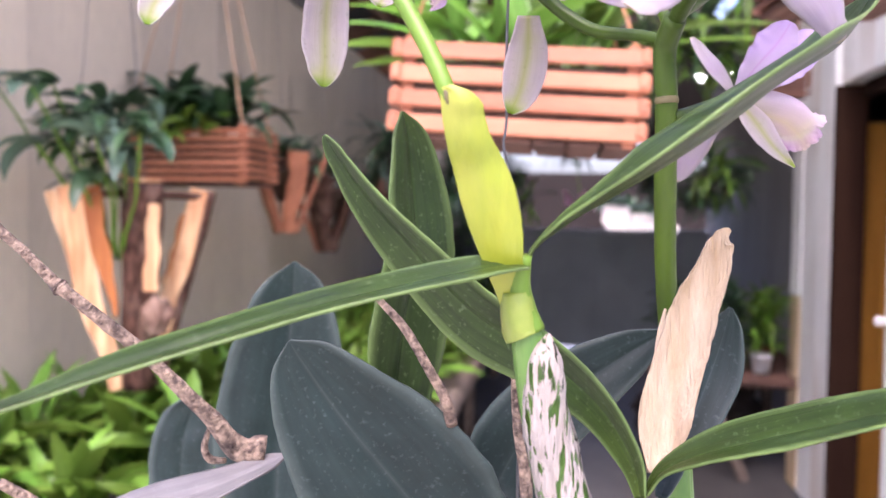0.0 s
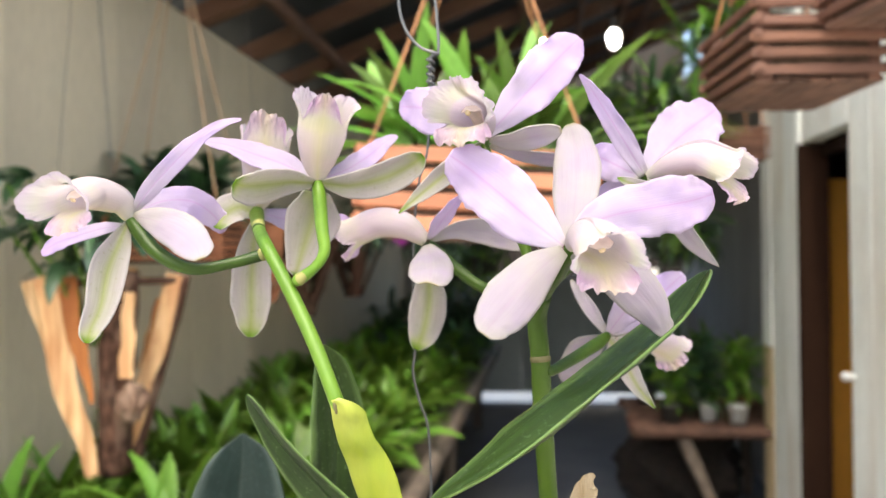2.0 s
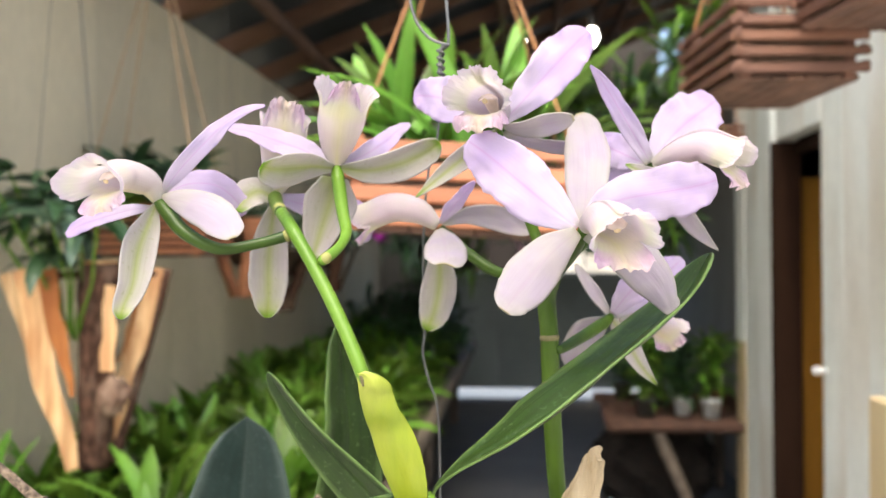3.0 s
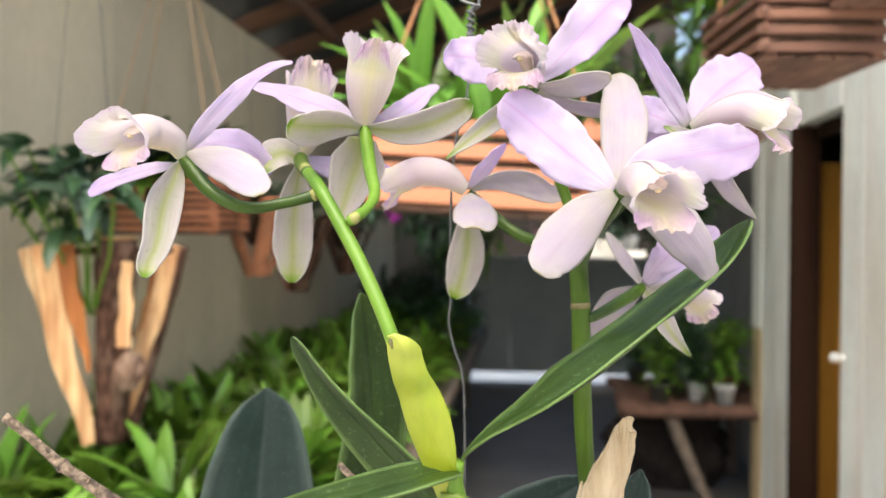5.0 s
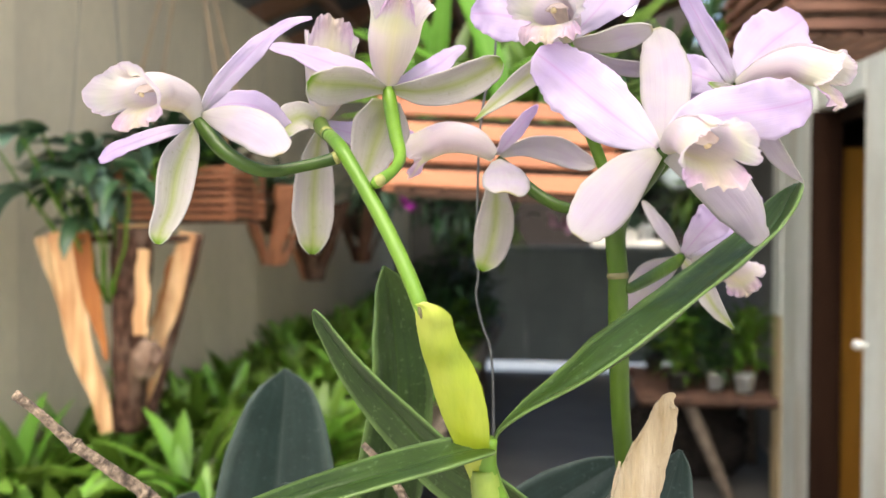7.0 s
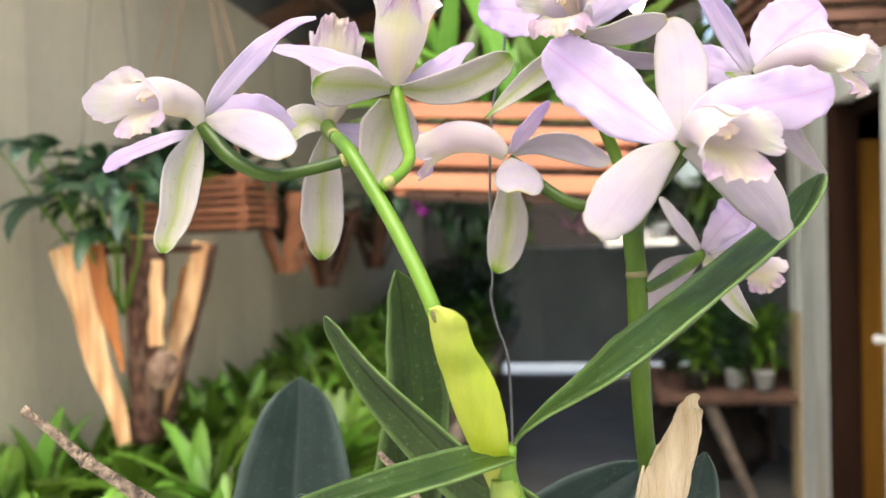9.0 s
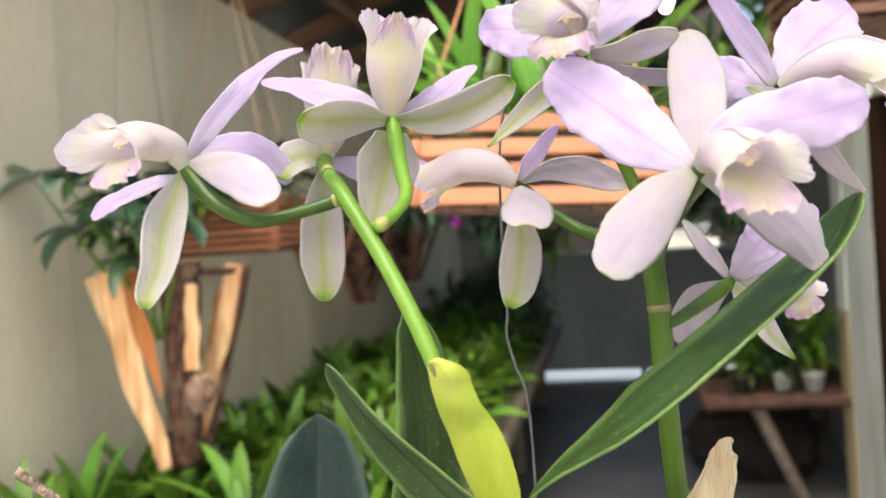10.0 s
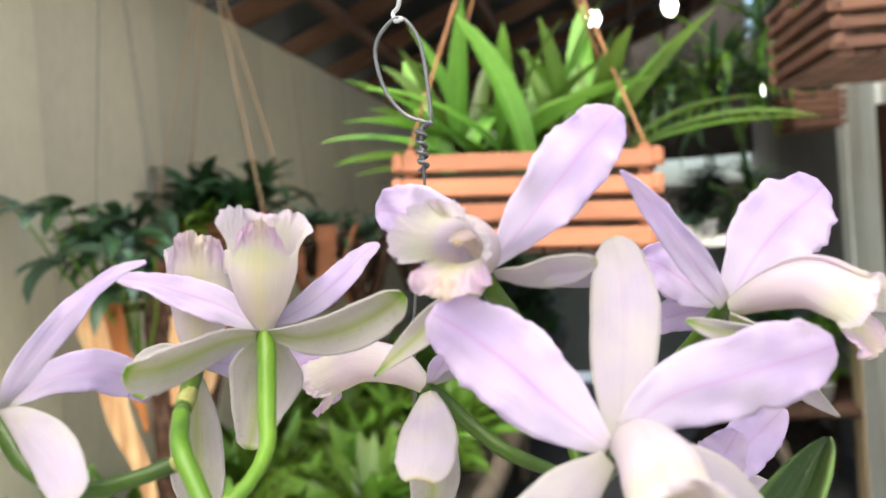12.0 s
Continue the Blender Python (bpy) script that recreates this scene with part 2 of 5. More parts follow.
CORD = surface("cord_tan", (0.42, 0.27, 0.15), (0.52, 0.36, 0.22), scale=60, rough=0.8, bump=0.2, fine=300)
LEAF = plant_skin("leaf_green", [(0.0, (0.028, 0.050, 0.005)), (0.3, (0.017, 0.035, 0.005)), (1.0, (0.015, 0.031, 0.006))], (0.0367, 0.0693, 0.0147), edge=(0.10, 0.16, 0.045),
                  rough=0.36, through=0.10, mottle=0.42, vein_width=0.012, vein_mix=0.6, lines=22, spots=(0.16, 0.22, 0.11), spec=0.22, bump=0.3)
LEAFB = plant_skin("leaf_blue_green", [(0.0, (0.0105, 0.0205, 0.017)), (1.0, (0.0095, 0.019, 0.0175))], (0.027, 0.039, 0.034), edge=(0.05, 0.07, 0.06),
                   rough=0.45, through=0.05, mottle=0.30, vein_width=0.008, vein_mix=0.8, lines=18, spots=(0.09, 0.12, 0.11), spec=0.2, bump=0.3)
LEAFP = plant_skin("leaf_greyish", [(0.0, (0.11, 0.105, 0.10)), (1.0, (0.10, 0.10, 0.095))], (0.15, 0.14, 0.14), rough=0.5, through=0.05, mottle=0.25, vein_width=0.01, lines=20, spots=(0.19, 0.18, 0.17))


def papery(name):
    """Dry torn sheath: white fibre with gaps through which the green bulb shows."""
    m = surface(name, (0.19, 0.17, 0.135), (0.30, 0.275, 0.24), scale=60, rough=0.8, bump=0.6, fine=300, c3=(0.32, 0.25, 0.16), stretch=(2, 2, 0.3))
    nodes, links = m.node_tree.nodes, m.node_tree.links
    co = nodes.new("ShaderNodeTexCoord")
    mp = nodes.new("ShaderNodeMapping")
    mp.inputs["Scale"].default_value = (1.6, 1.6, 0.2)
    n = nodes.new("ShaderNodeTexNoise")
    n.inputs["Scale"].default_value, n.inputs["Detail"].default_value = 330, 7
    r = ramp(nodes, [(0.44, (0, 0, 0)), (0.49, (1, 1, 1))])
    links.new(co.outputs["Object"], mp.inputs["Vector"])
    links.new(mp.outputs[0], n.inputs["Vector"])
    links.new(n.outputs["Fac"], r.inputs[0])
    links.new(r.outputs[0], nodes["Principled BSDF"].inputs["Alpha"])
    return m


PAPER = papery("papery_sheath")
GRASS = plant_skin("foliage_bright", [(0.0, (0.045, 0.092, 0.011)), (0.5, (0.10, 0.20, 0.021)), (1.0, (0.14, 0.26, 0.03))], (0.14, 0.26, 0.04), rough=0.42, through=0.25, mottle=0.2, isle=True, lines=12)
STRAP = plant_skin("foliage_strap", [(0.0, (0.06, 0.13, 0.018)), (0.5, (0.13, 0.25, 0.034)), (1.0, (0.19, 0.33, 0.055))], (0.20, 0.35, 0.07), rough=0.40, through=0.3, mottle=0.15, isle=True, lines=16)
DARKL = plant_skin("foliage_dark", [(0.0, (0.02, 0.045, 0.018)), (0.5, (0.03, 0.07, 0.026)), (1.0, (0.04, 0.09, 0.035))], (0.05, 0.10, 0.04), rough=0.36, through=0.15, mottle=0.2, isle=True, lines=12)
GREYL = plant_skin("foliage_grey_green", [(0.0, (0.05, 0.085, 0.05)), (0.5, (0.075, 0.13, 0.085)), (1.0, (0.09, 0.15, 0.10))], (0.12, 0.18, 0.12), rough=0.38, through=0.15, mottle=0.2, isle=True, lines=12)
MAGENTA = plant_skin("petal_magenta", [(0.0, (0.36, 0.03, 0.34)), (1.0, (0.48, 0.05, 0.44))], (0.30, 0.02, 0.3), rough=0.5, through=0.3)
PINKF = plant_skin("petal_pink", [(0.0, (0.62, 0.36, 0.48)), (1.0, (0.74, 0.46, 0.60))], (0.6, 0.3, 0.4), rough=0.5, through=0.3)

WALL = surface("wall_paint_beige", (0.55, 0.48, 0.345), (0.645, 0.57, 0.415), scale=1.8, rough=0.75, bump=0.10, fine=40, c3=(0.36, 0.32, 0.25), spread=0.035, stretch=(1, 1, 0.45), dirt=0.5)
WHITE = surface("white_paint_worn", (0.769, 0.795, 0.743), (0.922, 0.935, 0.884), scale=3.5, rough=0.6, bump=0.2, fine=50, c3=(0.52, 0.43, 0.31), spread=0.03, stretch=(1, 1, 0.4), dirt=0.8)
GREYW = surface("grey_board", (0.20, 0.19, 0.175), (0.28, 0.265, 0.24), scale=3, rough=0.8, bump=0.2, fine=40, stretch=(1, 1, 0.3))
GATE = surface("gate_grey_paint", (0.23, 0.265, 0.26), (0.30, 0.335, 0.325), scale=2, rough=0.55, bump=0.1, fine=40, spread=0.04)
# dark grey concrete, base lowered further to stand for shadow round the table
FLOOR = surface("concrete_dark_shaded", (0.05, 0.049, 0.047), (0.085, 0.083, 0.078), scale=2.5, rough=0.6, bump=0.25, fine=45, spread=0.02)
EARTH = surface("earth", (0.14, 0.11, 0.07), (0.20, 0.17, 0.10), scale=1.2, rough=0.95, bump=0.5, fine=30)
ROOF = surface("roof_metal_dark", (0.035, 0.042, 0.048), (0.06, 0.07, 0.078), scale=2, rough=0.5, bump=0.1, fine=30, metal=0.3)
BEAM = surface("beam_wood_dark", (0.085, 0.04, 0.024), (0.15, 0.075, 0.042), scale=5, rough=0.7, bump=0.4, fine=60, stretch=(0.25, 2, 2))
SLAT = surface("slat_red_wood", (0.306, 0.112, 0.0528), (0.425, 0.169, 0.0825), scale=9, rough=0.6, bump=0.3, fine=90, stretch=(0.35, 2, 2), c3=(0.20, 0.08, 0.045), spread=0.14)
# brown wood, its base lowered to hold the shadow on the upper baskets
SLATD = surface("slat_brown_shaded", (0.105, 0.045, 0.028), (0.165, 0.075, 0.044), scale=9, rough=0.65, bump=0.3, fine=90, stretch=(0.35, 2, 2), c3=(0.10, 0.045, 0.03), spread=0.18)
SPLIT = surface("split_wood_pale", (0.388, 0.171, 0.057), (0.844, 0.57, 0.296), scale=13, rough=0.7, bump=0.7, fine=90, stretch=(3, 3, 0.22), c3=(0.34, 0.13, 0.045), spread=0.08, dirt=0.7)
HEART = surface("split_wood_orange", (0.30, 0.085, 0.018), (0.52, 0.19, 0.045), scale=10, rough=0.7, bump=0.7, fine=100, stretch=(3, 3, 0.22), spread=0.06)
BARK = surface("bark_brown", (0.018, 0.009, 0.006), (0.115, 0.06, 0.04), scale=42, rough=0.95, bump=1.0, fine=110, stretch=(1.6, 1.6, 0.7), c3=(0.22, 0.15, 0.11), dirt=0.6, spec=0.12)
KNOT = surface("knot_wood", (0.104, 0.0564, 0.0369), (0.225, 0.152, 0.108), scale=26, rough=0.9, bump=1.0, fine=120, c3=(0.09, 0.045, 0.03), dirt=0.7, spec=0.2)
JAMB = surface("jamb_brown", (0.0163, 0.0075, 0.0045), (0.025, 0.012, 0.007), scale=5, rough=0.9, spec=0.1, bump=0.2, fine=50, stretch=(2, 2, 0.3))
OCHRE = surface("door_ochre_wood", (0.24, 0.105, 0.012), (0.32, 0.15, 0.02), scale=6, rough=0.7, spec=0.2, bump=0.2, fine=60, stretch=(3, 3, 0.25))
PLANK = surface("plank_yellow_wood", (0.56, 0.43, 0.24), (0.66, 0.53, 0.32), scale=8, rough=0.7, bump=0.3, fine=80, stretch=(3, 3, 0.3))
# near-black base: the dimness of the unlit room is in the colour
DARKIN = surface("interior_shade", (0.03, 0.025, 0.02), (0.05, 0.042, 0.035), scale=3, rough=0.9)
LOG = surface("log_grey_brown", (0.0975, 0.075, 0.0562), (0.165, 0.131, 0.101), scale=16, rough=0.85, bump=0.7, fine=90, spread=0.2)
TABLEW = surface("table_red_brown", (0.07, 0.035, 0.022), (0.14, 0.07, 0.045), scale=16, rough=0.85, bump=0.7, fine=90, spread=0.25)
POTW = surface("pot_white", (0.62, 0.63, 0.62), (0.74, 0.74, 0.72), scale=10, rough=0.45, bump=0.05, fine=100, c3=(0.4, 0.36, 0.28))
YARD = surface("concrete_bounce", (0.42, 0.40, 0.36), (0.52, 0.50, 0.45), scale=1.2, rough=0.85, bump=0.3, fine=40)
# near-white base carries the outdoor daylight's brightness in the colour
PAVE = surface("daylight_pale", (0.783, 0.736, 0.641), (0.902, 0.854, 0.76), scale=3, rough=0.8, fine=40)
POTB = surface("pot_dark", (0.03, 0.028, 0.026), (0.05, 0.046, 0.04), scale=10, rough=0.6)
POTT = surface("pot_terracotta", (0.34, 0.14, 0.075), (0.42, 0.19, 0.10), scale=12, rough=0.85, bump=0.2, fine=120)
SOIL = surface("potting_bark", (0.06, 0.035, 0.022), (0.12, 0.075, 0.05), scale=60, rough=0.95, bump=1.0, fine=200)
# near-black base puts the dark under the table and behind the gate in colour
TUFTM = surface("shade_near_black", (0.008, 0.006, 0.005), (0.022, 0.015, 0.011), scale=30, rough=1.0, bump=1.0, fine=160)
SPOTGLOW = emitter("bulb_and_gap_glow", (1.0, 0.98, 0.94), 6.0)


# ---- mesh helpers ----
def catmull(points, per):
    """Points along a smooth line through the given ones (any number of coordinates)."""
    p = [np.array(q, float) for q in points]
    p = [2 * p[0] - p[1]] + p + [2 * p[-1] - p[-2]]
    out = []
    for i in range(1, len(p) - 2):
        for k in range(per):
            t = k / per
            a, b, c, d = p[i - 1:i + 3]
            out.append(0.5 * (2 * b + (c - a) * t + (2 * a - 5 * b + 4 * c - d) * t * t + (3 * b - a - 3 * c + d) * t ** 3))
    out.append(p[-2])
    return np.array(out)


def unit(v):
    return v / max(np.linalg.norm(v), 1e-9)


def thing(name, at, label, category, group="", kind=""):
    ob = new(name)
    ob.location = at
    ob.empty_display_size = 0.05
    return tagged(ob, label, category, group, kind)


def adopt(ob, parent):
    if parent is not None:
        ob.parent = parent
        if parent.data is None:
            ob.matrix_parent_inverse = Matrix.Translation(-Vector(parent.location))
    return ob


def part(name, bm, material, parent, label="", smooth=True):
    """Links a bmesh, or (vertices, faces), as one mesh under a thing or a part; its coordinates are those of the place."""
    me = bpy.data.meshes.new(name)
    if isinstance(bm, tuple):
        me.from_pydata(*[list(q) for q in (bm[0], [], bm[1])])
    else:
        bm.to_mesh(me)
        bm.free()
    if smooth:
        me.shade_smooth()
    me.materials.append(material)
    ob = new(name, me)
    if label:
        tagged(ob, label)
    return adopt(ob, parent)


def grid_faces(nu, nv, wrap=False):
    return [(i * nv + j, i * nv + (j + 1) % nv, (i + 1) * nv + (j + 1) % nv, (i + 1) * nv + j) for i in range(nu - 1) for j in range(nv if wrap else nv - 1)]


def uv_grid(me, uvs):
    layer = me.uv_layers.new(name="UVMap")
    idx = np.empty(len(me.loops), dtype=np.int32)
    me.loops.foreach_get("vertex_index", idx)
    layer.data.foreach_set("uv", np.asarray(uvs, dtype=np.float32)[idx].ravel())


def thick(ob, metres):
    s = ob.modifiers.new("thickness", "SOLIDIFY")
    s.thickness, s.offset = metres, 0.0
    return ob


def blade(name, material, parent, points, n0, n1, cup=0.0, fold=0.0, ruffle=0.0, point=False, across=17, per=10, wall=None, label=""):
    """A petal or leaf along a line of (x, y, z, half width), facing n0 at its foot and n1 at its tip; cup and fold bend it across, ruffle waves its edge."""
    line = catmull(points, per)
    if not point:
        w0, w1 = points[-2][3], points[-1][3]
        for k in range(per + 1):
            line[len(line) - 1 - per + k][3] = w1 + (w0 - w1) * max(0.0, 1 - (k / per) ** 1.7) ** 0.8
    count = len(line)
    seed = points[0][0] * 91 + points[-1][2] * 57
    verts, uvs = [], []
    for i, (x, y, z, w) in enumerate(line):
        s = i / (count - 1)
        a, b = line[max(i - 1, 0)][:3], line[min(i + 1, count - 1)][:3]
        tan = unit(b - a)
        nor = np.array(n0) * (1 - s) + np.array(n1) * s
        nor = unit(nor - tan * nor.dot(tan))
        side = np.cross(tan, nor)
        w = max(w, 0.0003)
        for j in range(across):
            v = 2 * j / (across - 1) - 1
            wave = ruffle * w * abs(v) ** 2.2 * (math.sin(s * 17 + seed + (2.1 if v > 0 else 0)) + 0.6 * math.sin(s * 37 + seed * 3 + v) + 0.45 * abs(v) ** 3 * math.sin(s * 71 + seed * 5 + 2 * v))
            rim = 1 + (0.13 * noise.noise((s * 7 + seed, v * 3, seed)) + 0.11 * s * noise.noise((s * 24, seed, v)) + 0.08 * s * noise.noise((s * 55, seed, v * 2))) * (1 if ruffle else 0.35)
            p = np.array((x, y, z)) + side * v * w * rim + nor * (cup * w * v * v + fold * w * abs(v) - (0.05 if fold else 0.012) * w * math.exp(-(v / 0.13) ** 2) + wave
                                                            + 0.10 * w * noise.noise((s * 4 + seed, v * 1.5, 0)) + 0.025 * w * noise.noise((s * 11, v * 7, seed)))
            verts.append(tuple(p))
            uvs.append((j / (across - 1), s))
    ob = part(name, (verts, grid_faces(count, across)), material, parent, label)
    uv_grid(ob.data, uvs)
    if wall is None:
        wall = 0.0011 if fold else 0.0006
    return thick(ob, wall)


def tube(name, material, parent, points, sides=12, per=5, flat=1.0, ragged=0.0, label="", closed=True):
    """A round or flattened stalk along a line of (x, y, z, radius)."""
    line = catmull(points, per)
    count = len(line)
    verts = []
    ref = np.array((0, 1.0, 0)) if flat < 1 else None
    side = None
    for i, (x, y, z, r) in enumerate(line):
        a, b = line[max(i - 1, 0)][:3], line[min(i + 1, count - 1)][:3]
        tan = unit(b - a)
        if ref is not None:
            side = unit(np.cross(tan, ref))
        elif side is None:
            side = unit(np.cross(tan, (0.31, 0.85, 0.41)))
        else:
            side = unit(side - tan * side.dot(tan))
        up = np.cross(side, tan)
        for j in range(sides):
            t = 2 * math.pi * j / sides
            k = r * (1 + ragged * noise.noise((i * 0.4, math.cos(t) * 2, math.sin(t) * 2 + x * 50)))
            verts.append(tuple(np.array((x, y, z)) + side * math.cos(t) * k + up * math.sin(t) * k * flat))
    faces = grid_faces(count, sides, wrap=True)
    if closed:
        faces += [tuple(range(sides))[::-1], tuple((count - 1) * sides + j for j in range(sides))]
    return part(name, (verts, faces), material, parent, label)


def bract(name, material, parent, points, keel=0.25):
    """A flat sheath of two leaves grown together at their edges, with a low keel off its middle and thin edges."""
    line = catmull(points, 6)
    sides, verts = 20, []
    along = unit(line[-1][:3] - line[0][:3])
    side = unit(np.cross(along, (0.12, 1.0, 0.1)))
    front = np.cross(side, along)
    for i, (x, y, z, w) in enumerate(line):
        for j in range(sides):
            t = 2 * math.pi * j / sides
            u = math.cos(t)
            deep = (0.0013 * (1 - abs(u) ** 1.5) + 0.0007 * math.exp(-((u - keel) / 0.16) ** 2) + 0.0005 * noise.noise((i * 0.15, u * 1.5, 9.0)) * (1 - u * u)) * (1 if math.sin(t) > 0 else -1)
            rim = 1 + 0.03 * noise.noise((i * 0.5, u * 2, 3.0))
            verts.append(tuple(np.array((x, y, z)) + side * u * w * rim + front * (deep + 0.0012 * u * math.sin(i * 0.11))))
    faces = grid_faces(len(line), sides, wrap=True) + [tuple(range(sides))[::-1], tuple((len(line) - 1) * sides + j for j in range(sides))]
    return part(name, (verts, faces), material, parent)


def lip(parent, points, down, flare=0.9, lobe=1.0, wings=0.9, curl=1.2, fan=1.0, top=0.4, crisp=1.0):
    """An orchid's lip: side lobes rolled round the column into a tube that opens as a bell, lower at the top seam, with a crisped mid lobe below between two clefts."""
    line = catmull(points, 6)
    count, turns, extra = len(line), 169, 18
    seed = points[0][0] * 77 + points[0][2] * 31
    down = np.array(down)
    rows = []
    for i, (x, y, z, r) in enumerate(line):
        a, b = line[max(i - 1, 0)][:3], line[min(i + 1, count - 1)][:3]
        rows.append((np.array((x, y, z)), unit(b - a), r, i / (count - 1)))
    tan_end, r_end = rows[-1][1], rows[-1][2]
    d_end = unit(down - tan_end * down.dot(tan_end))
    side_end = np.cross(tan_end, d_end)
    verts = np.zeros((count + extra, turns, 3))
    uvs = np.zeros((count + extra, turns, 2))
    for j in range(turns):
        q = 2 * j / (turns - 1) - 1
        th = q * math.pi * 1.06
        a = abs(th)
        for i, (c, tan, r, s) in enumerate(rows):
            d = unit(down - tan * down.dot(tan))
            side = np.cross(tan, d)
            ray = d * math.cos(th) + side * math.sin(th)
            p = c + ray * r * (1 + 0.06 * q * min(1.0, s * 3) + 0.05 * noise.noise((s * 3, th * 0.8, seed)))
            if math.cos(th) > 0:
                p = p - d * r * math.cos(th) * 0.52 * s
            verts[i, j], uvs[i, j] = p, (0.5 + 0.5 * q, s * 0.6)
        mid = 1 - min(max((a - 0.62) / 0.36, 0.0), 1.0)
        mid = mid * mid * (3 - 2 * mid)
        out = min(max((a - 0.98) / 2.3, 0.0), 1.0)
        wing = top * out ** 3 + (1 - out ** 3) * math.sin(math.pi * min(0.16 + 0.62 * out, 1.0)) ** 0.8
        cleft = math.exp(-((a - 0.93) / 0.15) ** 2)
        uneven = 1 + 0.20 * noise.noise((th * 1.3, seed, 3.0)) + 0.10 * noise.noise((th * 4, seed, 7.0)) + 0.05 * crisp * noise.noise((th * 13, seed, 2.0))
        reach = ((1 - mid) * wings * wing + mid * lobe * (0.62 + 0.38 * math.cos(th * 1.6))) * uneven * (1 - 0.68 * cleft)
        bend = flare * (1 - mid) * (0.8 + 0.35 * noise.noise((th * 1.1, seed, 5.0))) + curl * mid
        ray = d_end * math.cos(th) + side_end * math.sin(th)
        ray = unit(ray * (1 - 0.75 * mid) + d_end * 0.75 * mid)
        p = verts[count - 1, j].copy()
        soft = math.sin(4 * th + seed) + 1.3 * noise.noise((th * 2.3, seed, 0))
        for k in range(1, extra + 1):
            u = k / extra
            fine = 2.3 * noise.noise((th * 6.3 + 0.9 * u, seed + 1.7 * u, 1.0)) + 1.5 * noise.noise((th * 12, seed + 5 * u, 8.0))
            ang = bend * u ** 1.15
            p = p + (tan_end * math.cos(ang) + ray * math.sin(ang)) * r_end * reach / extra
            p = p + side_end * math.sin(th) * mid * r_end * 0.55 * fan * lobe / extra
            nor = ray * math.cos(ang) - tan_end * math.sin(ang)
            w = r_end * u ** 2.4
            wave = w * (soft * (0.10 * (1 - mid) + 0.05 * mid) + fine * (0.12 * mid + 0.036 * (1 - mid)) * crisp)
            v = p + nor * wave + (tan_end * 0.35 * fine * w * 0.05 * crisp)
            verts[count + k - 1, j] = v
            uvs[count + k - 1, j] = (0.5 + 0.5 * q, 0.6 + 0.4 * u * (0.42 + 0.58 * mid))
    n = count + extra
    ob = part("lip", ([tuple(v) for v in verts.reshape(-1, 3)], grid_faces(n, turns)), LIP, parent, "cream and lilac ruffled lip")
    uv_grid(ob.data, uvs.reshape(-1, 2))
    # the column under the hood, with its cap
    p0, p1 = rows[0][0], rows[-1][0]
    half = rows[count // 2][0]
    tip = p1 - d_end * r_end * 0.30 + tan_end * r_end * 0.12
    mid_back, near_tip = half - d_end * r_end * 0.35, p1 - d_end * r_end * 0.52 - tan_end * r_end * 0.45
    blade("column", COLUMN, parent, [(*p0, 0.0016), (*mid_back, r_end * 0.34), (*near_tip, r_end * 0.52), (*tip, r_end * 0.16)], tuple(d_end), tuple(d_end), cup=0.55, across=11, per=6)
    cap = tip + d_end * r_end * 0.14 - tan_end * r_end * 0.12
    tube("anther_cap", CAP, parent, [(*(cap - tan_end * r_end * 0.10), r_end * 0.08), (*cap, r_end * 0.15), (*(cap + tan_end * r_end * 0.08 + d_end * r_end * 0.05), r_end * 0.05)], sides=10, per=3)
    return ob


def box_bm(x0, y0, z0, x1, y1, z1, bevel=0.003, turn=None, wobble=0.0):
    bm = bmesh.new()
    bmesh.ops.create_cube(bm, size=1)
    for v in bm.verts:
        v.co = Vector(((x0 + x1) / 2 + v.co.x * (x1 - x0), (y0 + y1) / 2 + v.co.y * (y1 - y0), (z0 + z1) / 2 + v.co.z * (z1 - z0)))
        if wobble:
            v.co += Vector((random.uniform(-wobble, wobble), random.uniform(-wobble, wobble), random.uniform(-wobble, wobble)))
    if bevel:
        bmesh.ops.bevel(bm, geom=bm.edges[:], offset=bevel, segments=1, affect="EDGES")
    if turn is not None:
        bm.transform(turn)
    return bm


def box(name, material, parent, lo, hi, bevel=0.003, turn=None, wobble=0.0, label=""):
    return part(name, box_bm(*lo, *hi, bevel, turn, wobble), material, parent, label, smooth=False)


def leaves_mesh(specs, across=3, per=5):
    """Many small blades in one mesh. specs: foot, heading in degrees, lift in degrees, length, half width, droop."""
    verts, faces, uvs = [], [], []
    for foot, heading, lift, length, half, droop in specs:
        base = len(verts)
        hx, hy = math.cos(radians(heading)), math.sin(radians(heading))
        p = np.array(foot, float)
        ang = radians(lift)
        tw = random.uniform(-0.5, 0.5)
        for i in range(per + 1):
            s = i / per
            t = np.array((hx * math.cos(ang), hy * math.cos(ang), math.sin(ang)))
            if i:
                p = p + t * length / per
            ang -= radians(droop) / per
            side = np.array((-hy, hx, 0.0))
            nor = np.cross(t, side)
            side = side * math.cos(tw) + nor * math.sin(tw)
            w = half * max(0.04, math.sin(math.pi * min(1, 0.12 + 0.88 * s)) ** 0.65 * (1 if s < 0.96 else 0.15))
            for j in range(across):
                v = 2 * j / (across - 1) - 1
                verts.append(tuple(p + side * v * w + nor * abs(v) * w * 0.35))
                uvs.append((j / (across - 1), s))
        faces += [tuple(base + q for q in f) for f in grid_faces(per + 1, across)]
    return verts, faces, uvs


def foliage(name, material, parent, specs, label="", per=5):
    verts, faces, uvs = leaves_mesh(specs, per=per)
    ob = part(name, (verts, faces), material, parent, label)
    uv_grid(ob.data, uvs)
    return ob


